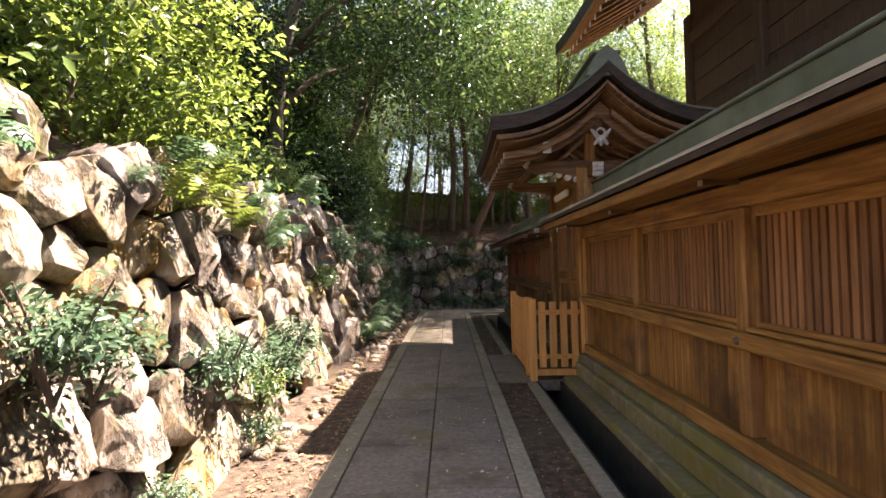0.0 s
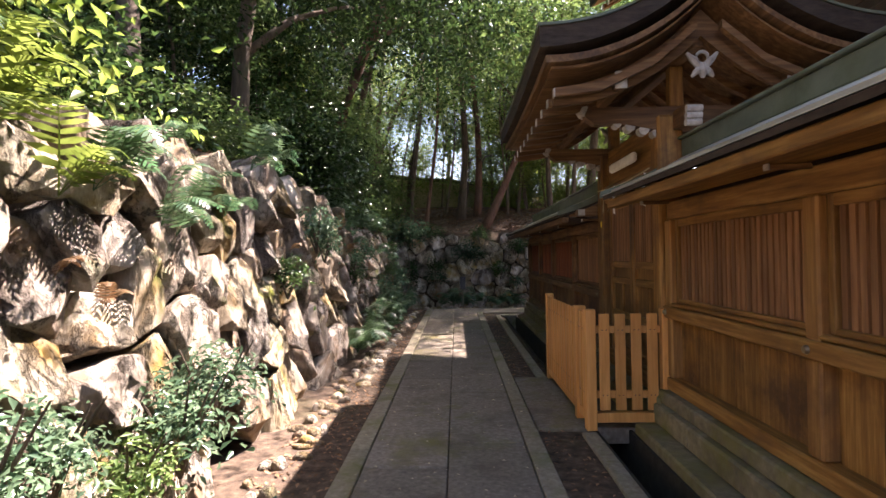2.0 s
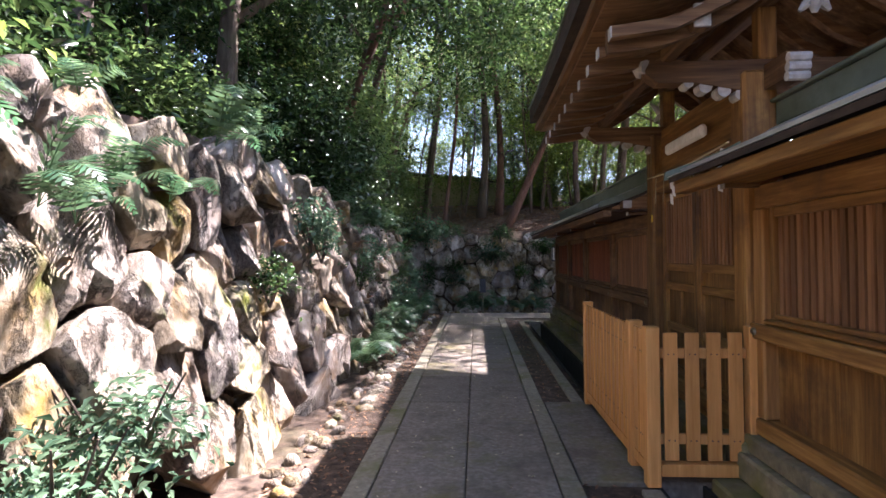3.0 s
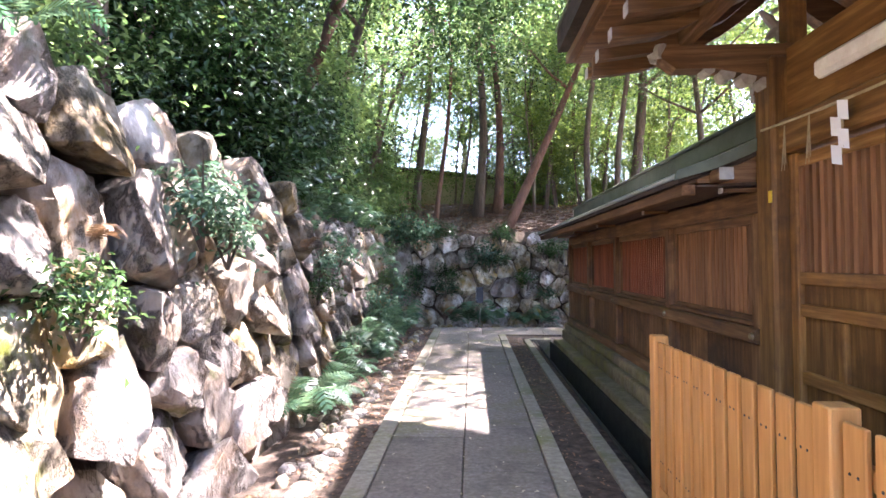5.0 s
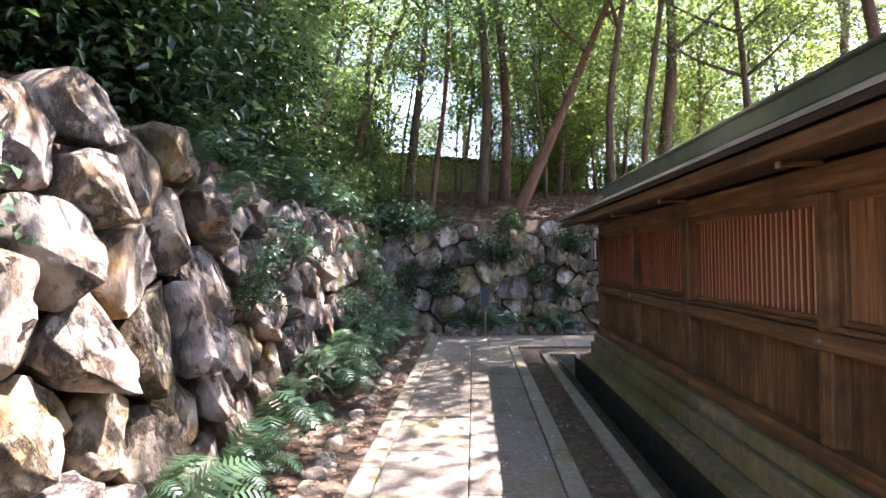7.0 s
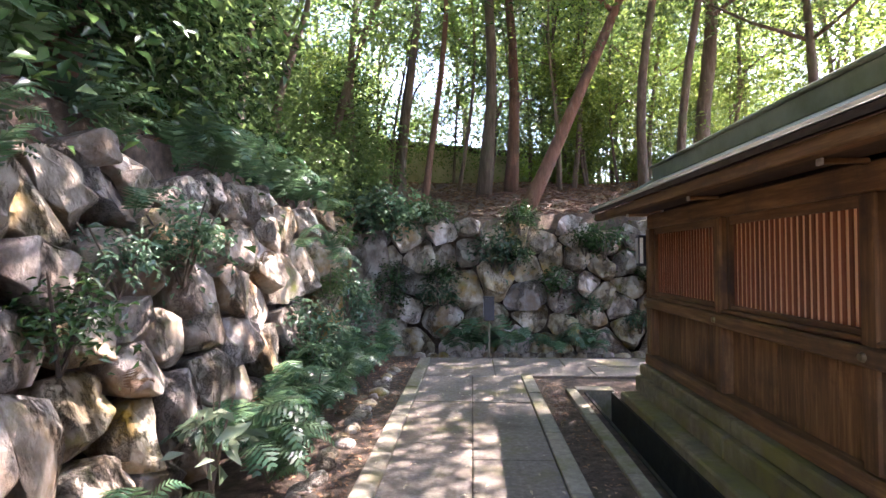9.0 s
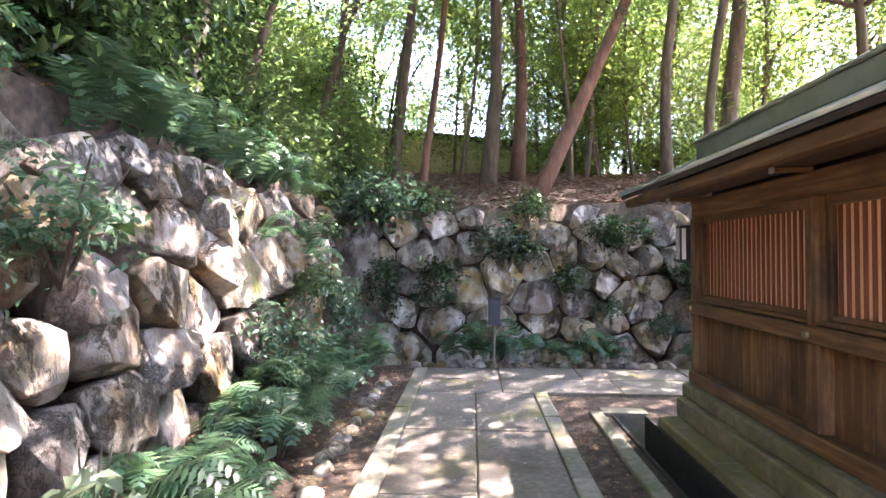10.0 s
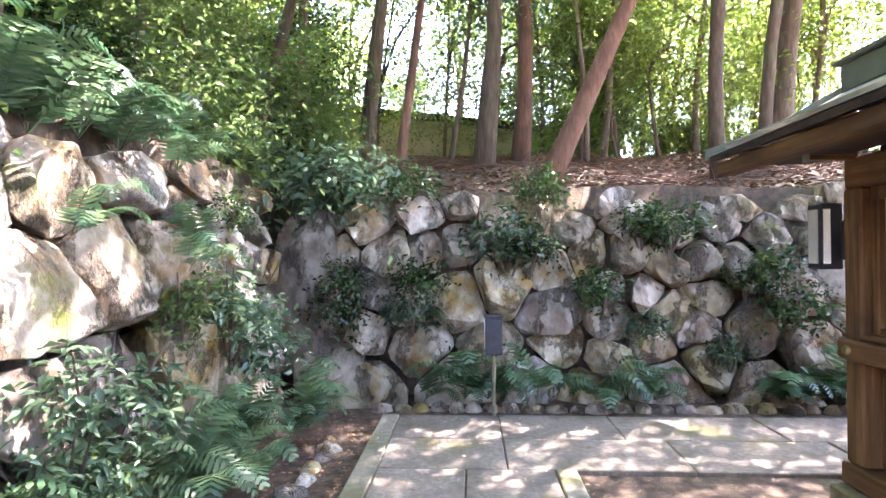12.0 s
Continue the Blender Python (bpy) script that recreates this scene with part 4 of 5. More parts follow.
slabs(-0.965, -0.80, -4, 18.02, (0.9, 1.5), "kerb_stone", kerb_mat, 0.008)
slabs(-0.80, -0.18, -4, 16.75, (0.85, 1.7), "paving_slab", slab_mat, 0.0)
slabs(-0.18, 0.435, -4, 16.75, (0.85, 1.7), "paving_slab", slab_mat, 0.0)
slabs(0.435, 0.585, -4, 16.75, (0.9, 1.5), "kerb_stone", kerb_mat, 0.008)
slabs(-0.80, 6.5, 16.75, 17.38, (0.9, 1.5), "paving_slab", slab_mat, 0.0, "x")
slabs(-0.80, 6.5, 17.38, 18.02, (0.9, 1.5), "paving_slab", slab_mat, 0.0, "x")
slabs(0.95, 1.083, -4, 6.88, (1.0, 1.7), "gutter_kerb", kerb_mat, 0.0)
slabs(0.88, 1.01, 9.0, 16.08, (1.0, 1.7), "gutter_kerb", kerb_mat, 0.0)
slabs(0.59, 1.6, 6.98, 9.0, (0.9, 1.1), "threshold_slab", slab_mat, -0.004)


# ---- plants ----


def crown_mesh(name, seed, n_sprays, per, extent, spread, size, flat=0.45):
    r = np.random.default_rng(seed)
    p, up = sprays(r, n_sprays, per, extent, spread, flat)
    return leaf_mesh(name, p, up, size, r)


CROWNS = [crown_mesh("crown", 10 + i, 52, 46, e, 0.36, 0.12) for i, e in enumerate([(1.9, 1.9, 1.5), (2.3, 1.7, 1.2), (1.6, 2.1, 1.8)])]
FINE = [crown_mesh("crown", 80 + i, 44, 34, e, 0.28, 0.108) for i, e in enumerate([(1.9, 1.9, 1.0), (2.2, 1.7, 0.9), (1.7, 2.1, 1.1)])]
THIN = [crown_mesh("crown", 60 + i, 34, 38, e, 0.3, 0.122) for i, e in enumerate([(1.9, 1.9, 1.4), (2.3, 1.7, 1.2), (1.6, 2.1, 1.6)])]
SAPS = [crown_mesh("crown", 20 + i, 38, 48, e, 0.22, 0.095) for i, e in enumerate([(0.8, 0.8, 1.3), (0.95, 0.7, 1.05)])]
BUSHES = [crown_mesh("leaves", 30 + i, 30, 80, e, 0.18, 0.072) for i, e in enumerate([(0.6, 0.6, 0.45), (0.75, 0.5, 0.35)])]
BROAD = [crown_mesh("leaves", 95, 6, 6, (0.22, 0.22, 0.12), 0.1, 0.17, 0.4)]
SHRUBS = [crown_mesh("leaves", 40 + i, 20, 30, e, 0.10, 0.072, 0.5) for i, e in enumerate([(0.24, 0.26, 0.17), (0.3, 0.22, 0.2)])]


def place_mesh(name, me, material, parent, m, label=""):
    """An object on shared mesh data; the material sits on the object."""
    ob = new(name, me)
    if not me.materials:
        me.materials.append(material)
    ob.material_slots[0].link = "OBJECT"
    ob.material_slots[0].material = material
    ob.matrix_basis = m
    if parent:
        ob.parent = parent
        ob.matrix_parent_inverse = parent.matrix_basis.inverted()
    return tagged(ob, label)


def tree(x, y, height, radius, lean, material, leaf, rng, crowns, low, label, limbs=4, wobble=0.2, sparse=False, reach=(), fine=False):
    rng = random.Random(int(x * 100) * 7919 + int(y * 100))
    z0 = ground_height(x, y) - 0.15
    t = thing("tree", label, "tree", (x, y, z0), group="trees of the wooded bank")
    n = 9
    pts, rad = [], []
    for i in range(n + 1):
        s = i / n
        pts.append(Vector((x + lean[0] * height * s + wobble * math.sin(s * 5 + x), y + lean[1] * height * s + wobble * math.sin(s * 4 + y), z0 + height * s)))
        rad.append(radius * 0.85 * (1.0 - 0.62 * s) * (1.35 - 1.75 * s if s < 0.2 else 1.0))
    bm = tube(pts, rad, 10, 0.25, seed=x * 3)
    tips = []
    for k in range(limbs):
        i = rng.randint(int(n * low), n - 1)
        a = rng.uniform(0, 6.28)
        ln = height * rng.uniform(0.18, 0.34)
        d = Vector((math.cos(a), math.sin(a), rng.uniform(0.35, 0.9)))
        p = pts[i]
        limb = [p, p + d * ln * 0.35 + Vector((0, 0, 0.05)), p + d * ln * 0.7 + Vector((0.1 * math.sin(k), 0, 0.2)), p + d * ln + Vector((0, 0.1, 0.45))]
        r0 = rad[i] * 0.55
        tube(limb, [r0, r0 * 0.75, r0 * 0.5, r0 * 0.2], 6, 0.2, bm, k)
        tips.append(limb[-1])
    for k, (cx, cy, cz) in enumerate(reach):
        c = Vector((cx, cy, cz))
        i = min(n, max(2, round(n * (cz - 1.5 - z0) / height)))
        p, r0 = pts[i], max(0.045, rad[i] * 0.6)
        tube([p, p.lerp(c, 0.35) + Vector((0, 0, 0.25)), p.lerp(c, 0.7) + Vector((0.1, 0, 0.2)), c], [r0, r0 * 0.8, r0 * 0.5, r0 * 0.2], 6, 0.2, bm, k + 9)
    part("trunk", bm, material, t, smooth=True)
    for cx, cy, cz in reach:
        m = Matrix.Translation((cx, cy, cz)) @ Euler((rng.uniform(-0.3, 0.3), rng.uniform(-0.3, 0.3), rng.uniform(0, 6.28))).to_matrix().to_4x4()
        place_mesh("crown", (FINE if fine else CROWNS)[rng.randrange(3)], leaf, t, m)
    tips.append(pts[-1])
    for k in range(crowns):
        c = tips[k % len(tips)] + Vector((rng.uniform(-0.6, 0.6), rng.uniform(-0.6, 0.6), rng.uniform(-0.3, 0.5)))
        sc = rng.uniform(0.7, 1.1)
        m = Matrix.Translation(c) @ Euler((rng.uniform(-0.3, 0.3), rng.uniform(-0.3, 0.3), rng.uniform(0, 6.28))).to_matrix().to_4x4() @ Matrix.Diagonal((sc, sc, sc * 0.8, 1))
        place_mesh("crown", (THIN if sparse else CROWNS)[rng.randrange(3)], leaf, t, m)
    return t


rng = random.Random(31)
GREY, RED = "slender grey-brown tree on the leafy bank", "red-barked tree on the leafy bank"
# trees that stand out behind the far wall
tree(0.06, 20.9, 9.5, 0.16, (0.0, 0.02), bark, leaf_mid, rng, 2, 0.65, "straight dark-barked tree above the boulder wall", sparse=True)
tree(0.56, 21.4, 10.0, 0.14, (0.0, 0.02), bark_red, leaf_mid, rng, 2, 0.7, RED, sparse=True)
tree(0.72, 19.75, 7.0, 0.15, (0.47, 0.08), bark_red, leaf_mid, rng, 2, 0.65, "leaning red-barked tree rooted above the boulder wall", wobble=0.05, sparse=True)
tree(-0.95, 20.0, 8.5, 0.075, (0.03, 0.03), bark_red, leaf_mid, rng, 2, 0.7, RED)
tree(-1.5, 21.2, 8.5, 0.11, (0.02, 0.0), bark, leaf_mid, rng, 2, 0.6, GREY)
tree(-1.62, 21.3, 9.0, 0.08, (0.05, 0.0), bark, leaf_light, rng, 2, 0.6, GREY)
tree(-2.7, 22.2, 8.5, 0.12, (-0.02, 0.0), bark, leaf_mid, rng, 3, 0.5, GREY)
tree(-3.2, 20.2, 7.5, 0.11, (0.32, 0.05), bark, leaf_dark, rng, 3, 0.6, "dark leaning tree at the corner of the bank")
tree(2.1, 23.0, 8.5, 0.07, (0.18, 0.0), bark, leaf_light, rng, 2, 0.6, GREY, sparse=True)
tree(3.15, 20.0, 7.2, 0.11, (-0.02, -0.2), bark, leaf_mid, rng, 3, 0.6, "grey forked tree leaning over the path end", sparse=True, reach=((1.7, 18.3, 8.3), (1.35, 16.6, 8.1), (1.2, 15.0, 8.2), (1.9, 17.4, 9.6)))
tree(4.1, 20.4, 8.2, 0.10, (-0.03, -0.12), bark, leaf_mid, rng, 3, 0.65, "grey tree leaning out over the end of the path", sparse=True, reach=((4.9, 18.6, 9.0), (5.0, 21.2, 9.0), (4.3, 16.6, 8.8)), fine=True)
tree(4.9, 21.6, 8.5, 0.2, (-0.04, 0.0), bark, leaf_mid, rng, 5, 0.5, GREY)
tree(-3.0, 16.0, 8.5, 0.13, (0.22, 0.08), bark, leaf_dark, rng, 5, 0.5, "brown tree leaning over the boulder wall", sparse=True)
tree(-2.8, 13.0, 8.5, 0.17, (0.26, 0.18), bark_red, leaf_dark, rng, 6, 0.6, "red-brown tree leaning over the boulder wall", reach=((-1.0, 12.8, 6.9), (-0.3, 15.0, 7.4), (0.2, 14.4, 8.2), (-0.2, 16.8, 7.6)))
tree(-3.0, 9.5, 8.0, 0.15, (0.12, 0.08), bark, leaf_dark, rng, 5, 0.5, "dark tree leaning over the boulder wall", reach=((-0.65, 10.7, 6.6), (-0.7, 9.1, 6.6), (-0.95, 9.9, 6.9), (-1.7, 11.8, 6.0)))
tree(-3.3, 7.2, 8.0, 0.13, (0.04, 0.1), bark, leaf_mid, rng, 4, 0.5, GREY, reach=((-0.35, 7.4, 6.4), (-0.6, 8.0, 6.9)), fine=True)
tree(-3.6, 5.0, 7.0, 0.16, (0.0, -0.05), bark, leaf_dark, rng, 4, 0.4, GREY)
# wood farther off
for x0, x1, y0, y1, count, leaves in ((-12, -4, 4, 27, 16, (leaf_mid, leaf_dark, leaf_dark)), (-9, 7, 30, 42, 11, (leaf_mid, leaf_light, leaf_mid))):
    for i in range(count):
        x, y = rng.uniform(x0, x1), rng.uniform(y0, y1)
        tree(x, y, rng.uniform(6.5, 10), rng.uniform(0.07, 0.15), (rng.uniform(-0.1, 0.12), rng.uniform(-0.06, 0.06)), bark, rng.choice(leaves), rng, 3, 0.35, GREY, 3)
tree(7.4, 17.5, 12.0, 0.16, (-0.06, 0.0), bark, leaf_mid, rng, 4, 0.8, "tall leafy tree behind the lattice wall", 4, reach=((4.9, 16.4, 9.2), (5.6, 18.8, 10.2)), fine=True)
tree(3.2, 26.0, 9.5, 0.12, (0.0, 0.0), bark, leaf_light, rng, 5, 0.5, "tall tree with sunlit yellow-green leaves", 5)
tree(8.6, 20.5, 8.5, 0.14, (0.0, 0.0), bark, leaf_light, rng, 6, 0.4, "light green tree behind the shrine hall", 5)
tree(10.2, 24.5, 9.0, 0.14, (0.0, 0.0), bark, leaf_light, rng, 5, 0.4, "light green tree behind the shrine hall", 5)
# dark evergreens crowding the corner of the bank
for x, y, h in ((-2.9, 17.6, 4.2), (-3.7, 18.6, 4.8), (-4.2, 15.4, 5.0), (-4.0, 12.4, 4.6), (-4.6, 9.5, 5.0)):
    tree(x, y, h, 0.09, (0.05, 0.02), bark, leaf_dark if y < 16 else leaf_mid, rng, 3, 0.35, "low dark evergreen tree on the bank", 3)
# leafy background of the wood
bg = random.Random(77)
for i in range(15):
    tree(bg.uniform(-9, 12), bg.uniform(28, 37), bg.uniform(5, 9.5), bg.uniform(0.05, 0.1), (bg.uniform(-0.1, 0.1), 0), bark, bg.choice((leaf_light, leaf_light, leaf_mid)), rng, 6, 0.15, GREY, 5, sparse=True)
for x, y, h in ((1.6, 22.0, 6.5), (2.6, 23.6, 7.5), (-0.4, 22.6, 7.5), (-2.1, 24.0, 7.0), (1.2, 24.5, 8.0), (4.4, 25.5, 7.5), (6.0, 25.0, 7.0)):
    tree(x, y, h, 0.05, (0.04, 0.0), bark, leaf_mid, rng, 4, 0.4, "thin young tree with loose foliage", 5, sparse=True)
yr = random.Random(15)
for i in range(11):
    x, y = -3.4 + 0.85 * i + yr.uniform(-0.3, 0.3), yr.uniform(22.5, 26.5)
    tree(x, y, yr.uniform(7.5, 9.5), yr.uniform(0.035, 0.06), (yr.uniform(-0.08, 0.1), 0.0), bark, (leaf_light, leaf_mid, leaf_light)[i % 3], rng, 1, 0.5, "thin young tree with loose sunlit foliage", 3, sparse=True,
         reach=[(x + yr.uniform(-0.8, 0.8), y + yr.uniform(-0.8, 0.8), z) for z in (5.3, 7.0, 8.6)], fine=True)
for x, y in ((4.6, 24.2), (5.9, 23.0), (7.2, 25.0), (8.0, 22.6), (9.4, 24.0)):
    tree(x, y, yr.uniform(8.0, 9.5), yr.uniform(0.05, 0.08), (yr.uniform(-0.06, 0.06), 0.0), bark, leaf_light, rng, 2, 0.4, "leafy tree beyond the lattice wall", 3, sparse=True,
         reach=[(x + yr.uniform(-0.7, 0.7), y + yr.uniform(-0.7, 0.7), z) for z in (4.8, 6.4, 8.2)], fine=True)
# tree whose crown dapples the far end of the path
tree(5.6, 19.2, 8.0, 0.14, (-0.02, 0.0), bark, leaf_mid, rng, 5, 0.5, "light green maple tree beyond the shrine wall", 5)


def sapling(x, y, h, leaf, rng):
    z0 = ground_height(x, y) - 0.1
    t = thing("sapling", "thin-stemmed leafy sapling among the taller trees", "sapling", (x, y, z0), group="saplings of the wooded bank")
    top = Vector((x + rng.uniform(-0.4, 0.4), y + rng.uniform(-0.3, 0.3), z0 + h))
    base = Vector((x, y, z0))
    pts = [base.lerp(top, k / 6) + Vector((0.05 * math.sin(k * 1.3 + x), 0.05 * math.cos(k * 1.7 + y), 0)) for k in range(7)]
    part("stem", tube(pts, [0.035 - 0.0042 * k for k in range(7)], 6), bark, t, smooth=True)
    for k in range(2):
        c = base.lerp(top, rng.uniform(0.5, 1.0)) + Vector((rng.uniform(-0.3, 0.3), rng.uniform(-0.3, 0.3), 0))
        sc = rng.uniform(0.7, 1.15)
        m = Matrix.Translation(c) @ Euler((rng.uniform(-0.3, 0.3), rng.uniform(-0.3, 0.3), rng.uniform(0, 6.28))).to_matrix().to_4x4() @ Matrix.Diagonal((sc, sc, sc, 1))
        place_mesh("crown", SAPS[rng.randrange(2)], leaf, t, m)


for i in range(34):
    sapling(rng.uniform(-7.5, -3.0), rng.uniform(4, 24), rng.uniform(2.0, 4.2), rng.choice((leaf_mid, leaf_dark, leaf_mid, leaf_light)), rng)
for i in range(34):
    x, y = rng.uniform(-6, 9), rng.uniform(22.0, 31)
    if (-3.4 < x < 1.3 and y < 27.5) or (x > 3.2 and y < 24.5):
        continue
    sapling(x, y, rng.uniform(2.0, 4.5), rng.choice((leaf_mid, leaf_mid, leaf_light)), rng)
for i in range(7):
    sapling(rng.uniform(-3.5, -2.8), rng.uniform(13.5, 17.0), rng.uniform(1.2, 2.6), leaf_dark if i % 2 else leaf_mid, rng)
for i in range(7):
    sapling(rng.uniform(-4.2, -2.6), rng.uniform(17.5, 21.0), rng.uniform(1.2, 3.0), leaf_mid, rng)
for x, y, h in ((-2.65, 3.6, 1.3), (-2.6, 4.0, 1.0)):
    sapling(x, y, h, leaf_light, rng)


def bush(x, y, z, s, leaf, which, rng, label, name="bush", meshes=BUSHES):
    t = thing(name, label, name, (x, y, z), group=name + " undergrowth")
    me = meshes[which % len(meshes)]
    m = Matrix.Translation((x, y, z)) @ Euler((rng.uniform(-0.3, 0.3), rng.uniform(-0.3, 0.3), rng.uniform(0, 6.28))).to_matrix().to_4x4() @ Matrix.Diagonal((s, s, s, 1))
    place_mesh("leaves", me, leaf, t, m)
    bm = bmesh.new()
    for k in range(4):
        a = rng.uniform(0, 6.28)
        tip = Vector((x + 0.3 * s * math.cos(a), y + 0.3 * s * math.sin(a), z + 0.2 * s))
        base = Vector((x, y, z - 0.45 * s))
        tube([base, base.lerp(tip, 0.5) + Vector((0, 0, 0.05)), tip], [0.012, 0.009, 0.004], 5, 0, bm)
    part("stem", bm, bark, t)
    return t


for i in range(80):
    x, y = rng.uniform(-6.5, -2.75), rng.uniform(1.5, 22)
    bush(x, y, ground_height(x, y) + rng.uniform(0.25, 0.5), rng.uniform(0.8, 1.5), rng.choice((leaf_dark, leaf_mid, leaf_dark)), i, rng, "dense evergreen undergrowth on the bank")
for i in range(45):
    x, y = rng.uniform(-4, 8), rng.uniform(22.5, 30)
    if -3.2 < x < 1.2 and y < 27.5:
        continue
    bush(x, y, ground_height(x, y) + rng.uniform(0.3, 0.7), rng.uniform(0.8, 1.6), rng.choice((leaf_mid, leaf_light, leaf_light)), i, rng, "sunlit green undergrowth among the trees")
for i in range(16):
    x, y = rng.uniform(-3.5, -2.65), rng.uniform(10.2, 13.6)
    bush(x, y, ground_height(x, y) + rng.uniform(0.3, 1.3), rng.uniform(1.0, 1.5), leaf_dark, i, rng, "dark evergreen bush overhanging the boulder wall")
for x, v, sc in ((0.28, 1.8, 1.35), (0.5, 1.72, 1.0), (-0.69, 1.37, 0.9), (-1.5, 1.05, 1.0), (-1.45, 1.35, 0.9), (1.23, 1.25, 0.9), (3.1, 1.05, 1.1), (2.0, 1.95, 1.1), (1.7, 1.95, 0.9), (0.65, 2.35, 1.0), (-1.9, 2.45, 2.0), (-1.3, 2.4, 1.6), (-0.8, 2.4, 1.0)):
    c = back_place(x + 2, v, 0.2)
    bush(c.x, c.y, c.z, sc, leaf_blue if sc > 1.2 else leaf_dark, int(v * 10), rng, "glossy dark shrub rooted in the boulder wall", "shrub", SHRUBS)
for y, v, sc in ((16.6, 1.35, 1.1), (16.9, 1.0, 1.0), (15.4, 1.0, 1.1), (15.2, 0.7, 1.0), (13.2, 1.9, 0.9), (8.9, 1.9, 0.95), (9.2, 1.75, 0.8), (5.6, 0.85, 0.9), (5.2, 0.75, 0.9), (2.35, 1.35, 0.85), (2.6, 1.25, 0.75), (3.95, 0.95, 0.8), (4.25, 0.9, 0.65), (3.1, 0.3, 0.5), (4.6, 0.25, 0.5)):
    c = left_place(y - LEFT_START, v, 0.22)
    bush(c.x, c.y, c.z, sc, leaf_blue, int(v * 10), rng, "pale green shrub growing out of the boulder wall", "shrub", SHRUBS)
for i in range(8):
    y = rng.uniform(1.5, 19)
    v = rng.uniform(0.3, 2.2)
    c = left_place(y - LEFT_START, v, 0.16)
    bush(c.x, c.y, c.z, rng.uniform(0.45, 0.8), rng.choice((leaf_mid, leaf_blue, leaf_dark)), i, rng, "small shrub rooted between the boulders", "shrub", SHRUBS)
for i in range(6):
    x, v = rng.uniform(-1.8, 4.5), rng.uniform(0.6, 2.1)
    c = back_place(x + 2, v, 0.16)
    bush(c.x, c.y, c.z, rng.uniform(0.6, 1.1), rng.choice((leaf_blue, leaf_dark)), i, rng, "small dark shrub rooted between the boulders", "shrub", SHRUBS)


# broad-leaved plants at the foot of the west wall
for x, y, z, sc in ((-1.68, 14.85, 0.3, 1.0), (-1.75, 15.15, 0.26, 0.8), (-1.7, 12.9, 0.5, 0.8)):
    bush(x, y, z, sc, leaf_pale, 0, rng, "broad pale-green leafed plant at the wall foot", "broadleaf_plant", BROAD)


def frond(length, rng, pairs=13):
    """One arching fern frond with paired leaflets along its rib, from the origin along +x."""
    vs, fs = [], []
    arch = rng.uniform(0.4, 0.75)

    def rib(s):
        return Vector((length * s * (1 - 0.12 * s), 0, length * (arch * math.sin(s * 2.3) - 0.12 * s * s)))
    for i in range(pairs):
        s = 0.16 + 0.84 * i / pairs
        p, q = rib(s), rib(min(1, s + 0.035))
        w = length * 0.27 * math.sin(math.pi * (0.18 + 0.8 * (1 - (1 - s) * 0.95) ** 0.9)) * rng.uniform(0.85, 1.1) + 0.008
        d = (q - p).normalized()
        for side in (-1, 1):
            tip = p + d * w * 0.4 + Vector((0, side * w, -w * 0.18))
            h = (q - p) * 0.9
            b = len(vs)
            mid = p.lerp(tip, 0.5)
            vs += [p - h * 0.5, mid - h * 0.75, tip, mid + h * 0.75, p + h * 0.5]
            fs.append((b, b + 1, b + 2, b + 3, b + 4) if side < 0 else (b + 4, b + 3, b + 2, b + 1, b))
    b = len(vs)
    for i in range(9):
        p = rib(i / 8)
        r = 0.004 * (1.2 - i / 8)
        vs += [p + Vector((0, -r, 0)), p + Vector((0, r, 0)), p + Vector((0, 0, -r * 1.5))]
    for i in range(8):
        for k in range(3):
            fs.append((b + 3 * i + k, b + 3 * i + (k + 1) % 3, b + 3 * i + 3 + (k + 1) % 3, b + 3 * i + 3 + k))
    me = bpy.data.meshes.new("frond")
    me.from_pydata([tuple(v) for v in vs], [], fs)
    me.materials.append(fern_mat)
    return me


FRONDS = [frond(0.5, rng) for _ in range(5)]


def fern(x, y, z, s, count, rng, face=None, leaf=fern_mat, label="green fern with arching fronds beside the boulders"):
    t = thing("fern", label, "fern", (x, y, z), group="ferns")
    for k in range(count):
        a = rng.uniform(0, 6.28) if face is None else face + rng.uniform(-1.3, 1.3)
        q = s * rng.uniform(0.7, 1.2)
        m = Matrix.Translation((x, y, z)) @ Euler((rng.uniform(-0.3, 0.3), rng.uniform(-0.45, 0.25), a)).to_matrix().to_4x4() @ Matrix.Diagonal((q, q, q, 1))
        place_mesh("frond", FRONDS[rng.randrange(5)], leaf, t, m)


for i in range(30):
    y = rng.uniform(9.8, 17.6)
    fern(rng.uniform(-1.75, -1.45), y, 0.02 + rng.uniform(0, 0.25), rng.uniform(0.7, 1.1), rng.randint(6, 9), rng, 0.0 if rng.random() < 0.6 else None)
for i in range(16):
    y = rng.choice((rng.uniform(2, 6.5), rng.uniform(10.5, 18)))
    c = left_place(y - LEFT_START, rng.uniform(1.5, 2.3), 0.12)
    fern(c.x, c.y, c.z, rng.uniform(0.5, 0.85), rng.randint(4, 7), rng, 0.0, label="fern growing from the top of the boulder wall")
for y, v in ((4.2, 2.05), (4.5, 1.85), (4.9, 2.0), (5.3, 1.75), (3.6, 1.95), (7.0, 2.2), (7.6, 2.3)):
    c = left_place(y - LEFT_START, v, 0.16)
    fern(c.x, c.y, c.z, rng.uniform(0.6, 0.95), 6, rng, 0.0, leaf_light if y < 4.6 else fern_mat, "sunlit yellow-green fern on the boulder wall")
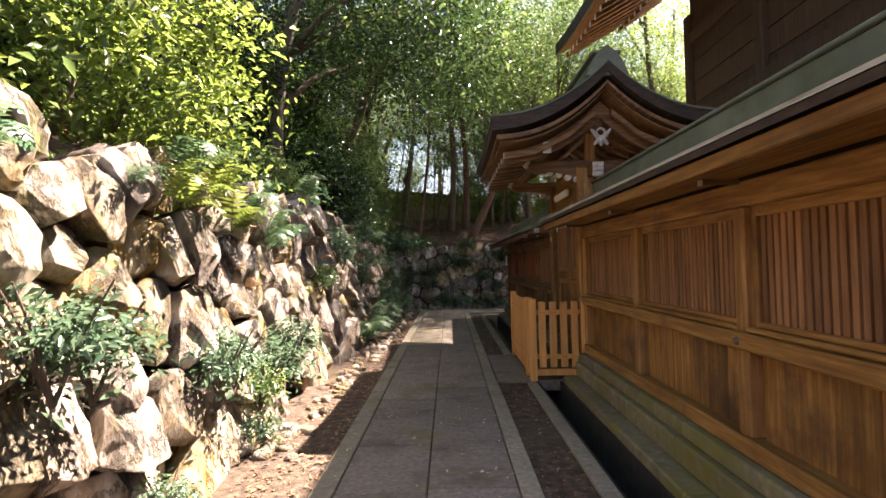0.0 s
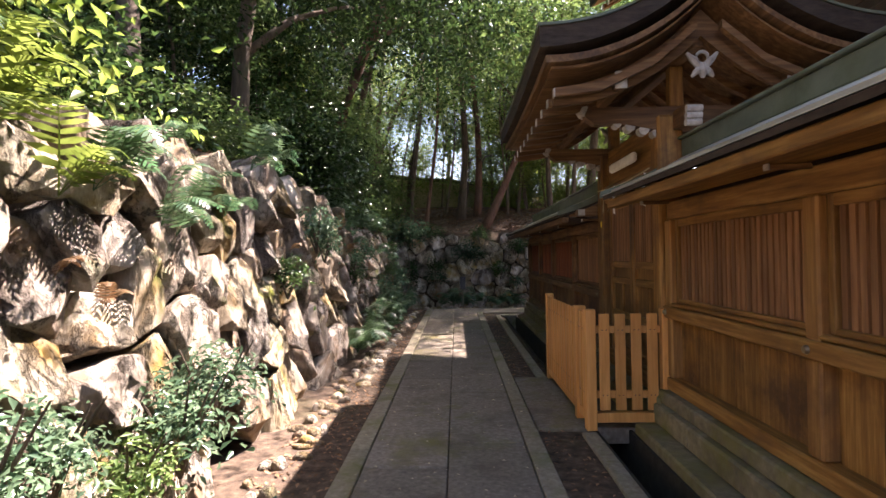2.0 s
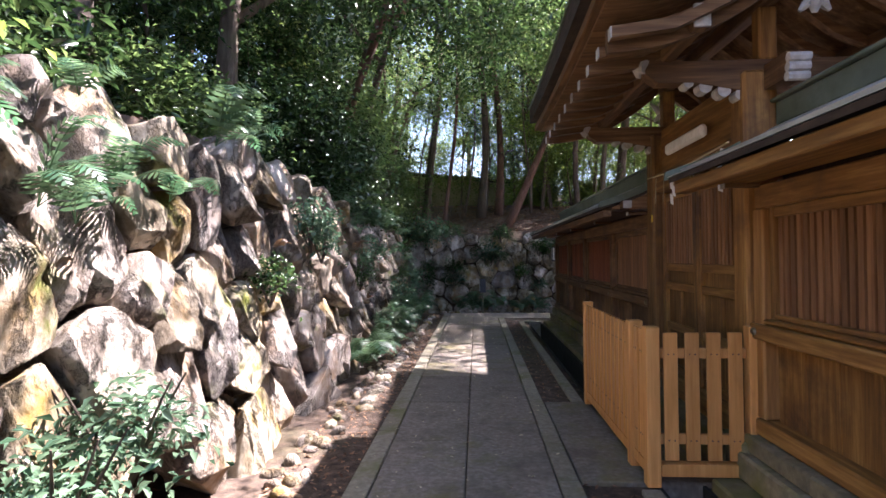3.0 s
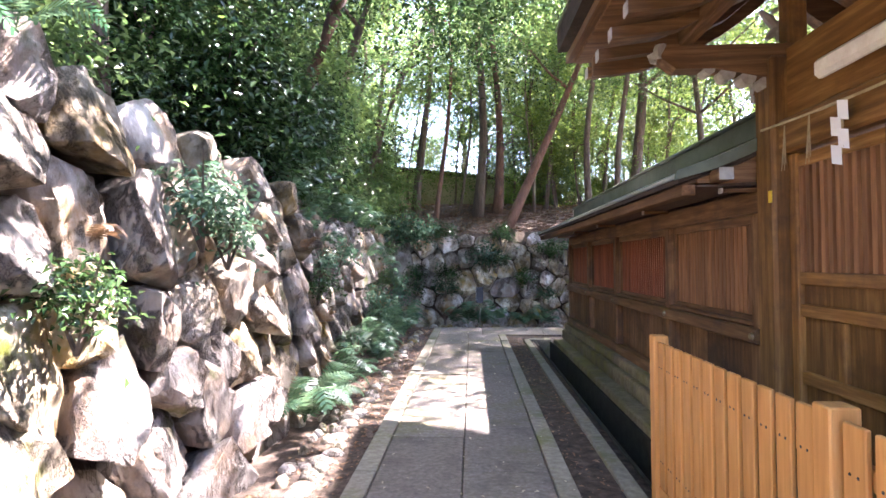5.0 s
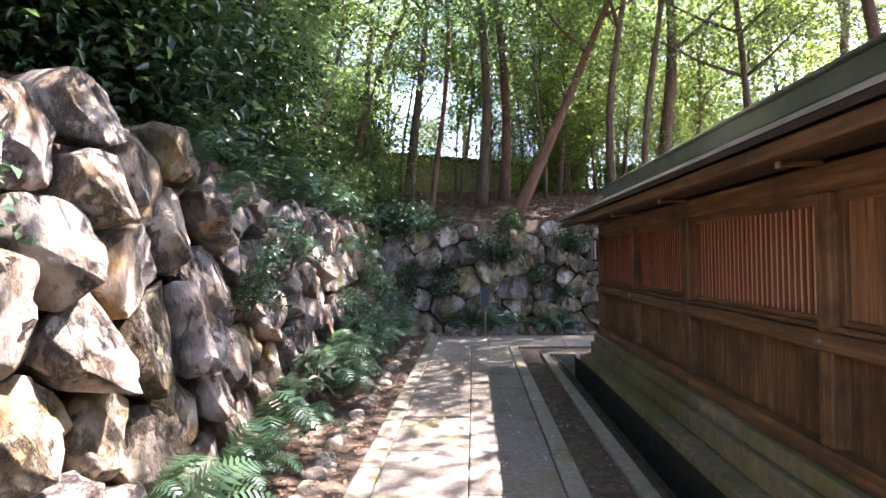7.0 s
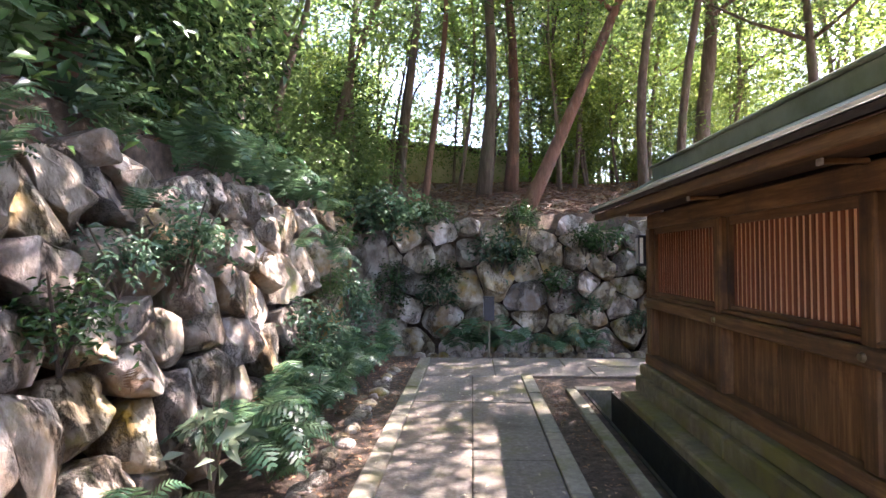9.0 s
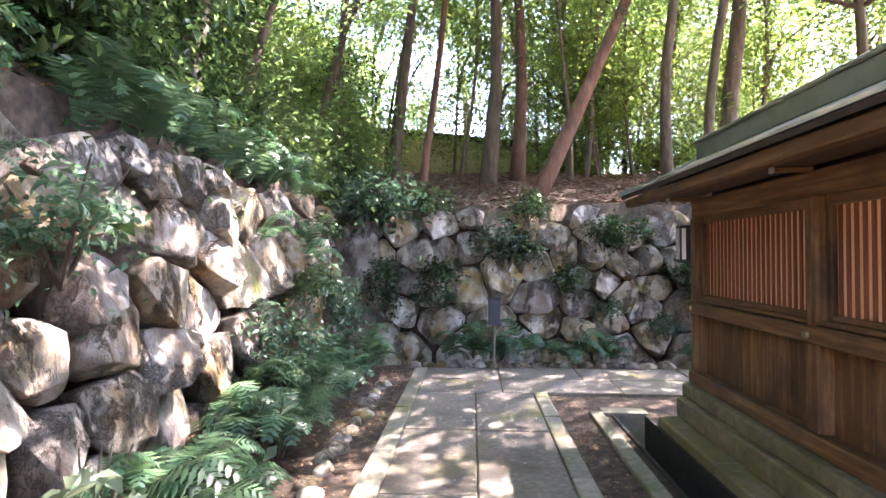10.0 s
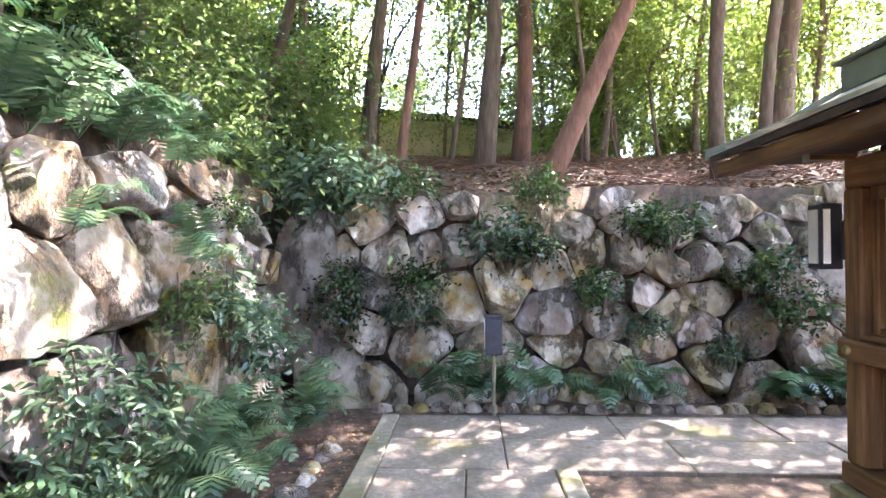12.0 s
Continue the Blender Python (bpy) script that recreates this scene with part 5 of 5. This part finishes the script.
for y, v in ((4.7, 1.35), (4.4, 1.5), (7.9, 1.5), (11.2, 1.7), (14.4, 1.6), (12.6, 0.9)):
    c = left_place(y - LEFT_START, v, 0.18)
    fern(c.x, c.y, c.z, rng.uniform(0.3, 0.45), 5, rng, 0.0, dry_fern, "withered brown fern hanging from the boulder wall")
for i in range(30):
    c = left_place(rng.uniform(11.5, 17.5) - LEFT_START, rng.uniform(2.25, 2.5), -0.15)
    fern(c.x, c.y, c.z + 0.05, rng.uniform(0.8, 1.3), rng.randint(5, 8), rng, None, label="green fern on the crest of the boulder wall")
for i in range(13):
    fern(rng.uniform(-2.05, -1.7), rng.uniform(12.6, 16.6), rng.uniform(0.05, 0.35), rng.uniform(0.75, 1.1), rng.randint(5, 7), rng, 0.0)
for i in range(14):
    x = rng.uniform(-0.8, 4.5)
    fern(x, 18.45, 0.04, rng.uniform(0.8, 1.3), rng.randint(5, 9), rng, -1.57)

# ---- fallen leaves ----
def litter(name, label, x0, x1, y0, y1, n, size, seed, height, material=litter_mat):
    r = np.random.default_rng(seed)
    p = np.stack([r.uniform(x0, x1, n), r.uniform(y0, y1, n), np.zeros(n)], 1)
    p[:, 2] = [height(a, b) for a, b in p[:, :2]]
    p[:, 2] += r.uniform(0.004, 0.016, n)
    me = leaf_mesh(name, p, np.tile([0, 0, 2.2], (n, 1)), size, r, 0.5, 0.1, 0.0)
    me.materials.append(material)
    tagged(new(name, me), label, "leaves", kind="stuff")


litter("fallen_leaves", "dry brown leaves fallen along the path edge", -1.55, -0.98, -1, 18.2, 2600, 0.045, 1, ground_height)
litter("fallen_leaves", "dry brown leaves fallen on the soil strip", 0.6, 0.94, -1, 16.6, 900, 0.04, 2, ground_height)
litter("fallen_leaves", "a few pale leaves scattered on the paving", -0.9, 0.55, 0, 17.9, 520, 0.032, 3, lambda a, b: 0.006, pale_leaf)
litter("fallen_leaves", "thick brown leaf litter covering the bank", -3.5, 7.5, 19.1, 24, 9000, 0.09, 4, ground_height)
litter("fallen_leaves", "brown leaf litter under the hillside trees", -5.5, -2.1, 0, 21, 6000, 0.09, 5, ground_height)

# twigs on the bank
bm = bmesh.new()
for i in range(420):
    x, y = rng.uniform(-2.2, 6), rng.uniform(19.2, 21.6)
    a, ln = rng.uniform(0, 6.28), rng.uniform(0.2, 0.9)
    p = Vector((x, y, ground_height(x, y) + 0.03))
    d = Vector((math.cos(a), math.sin(a) * 0.7, rng.uniform(-0.05, 0.25)))
    tube([p, p + d * ln * 0.5 + Vector((0, 0, 0.02)), p + d * ln], [0.007, 0.006, 0.003], 4, 0, bm)
tagged(part("fallen_twigs", bm, bark_red), "dry brown twigs scattered over the leafy bank", "twigs", kind="stuff")
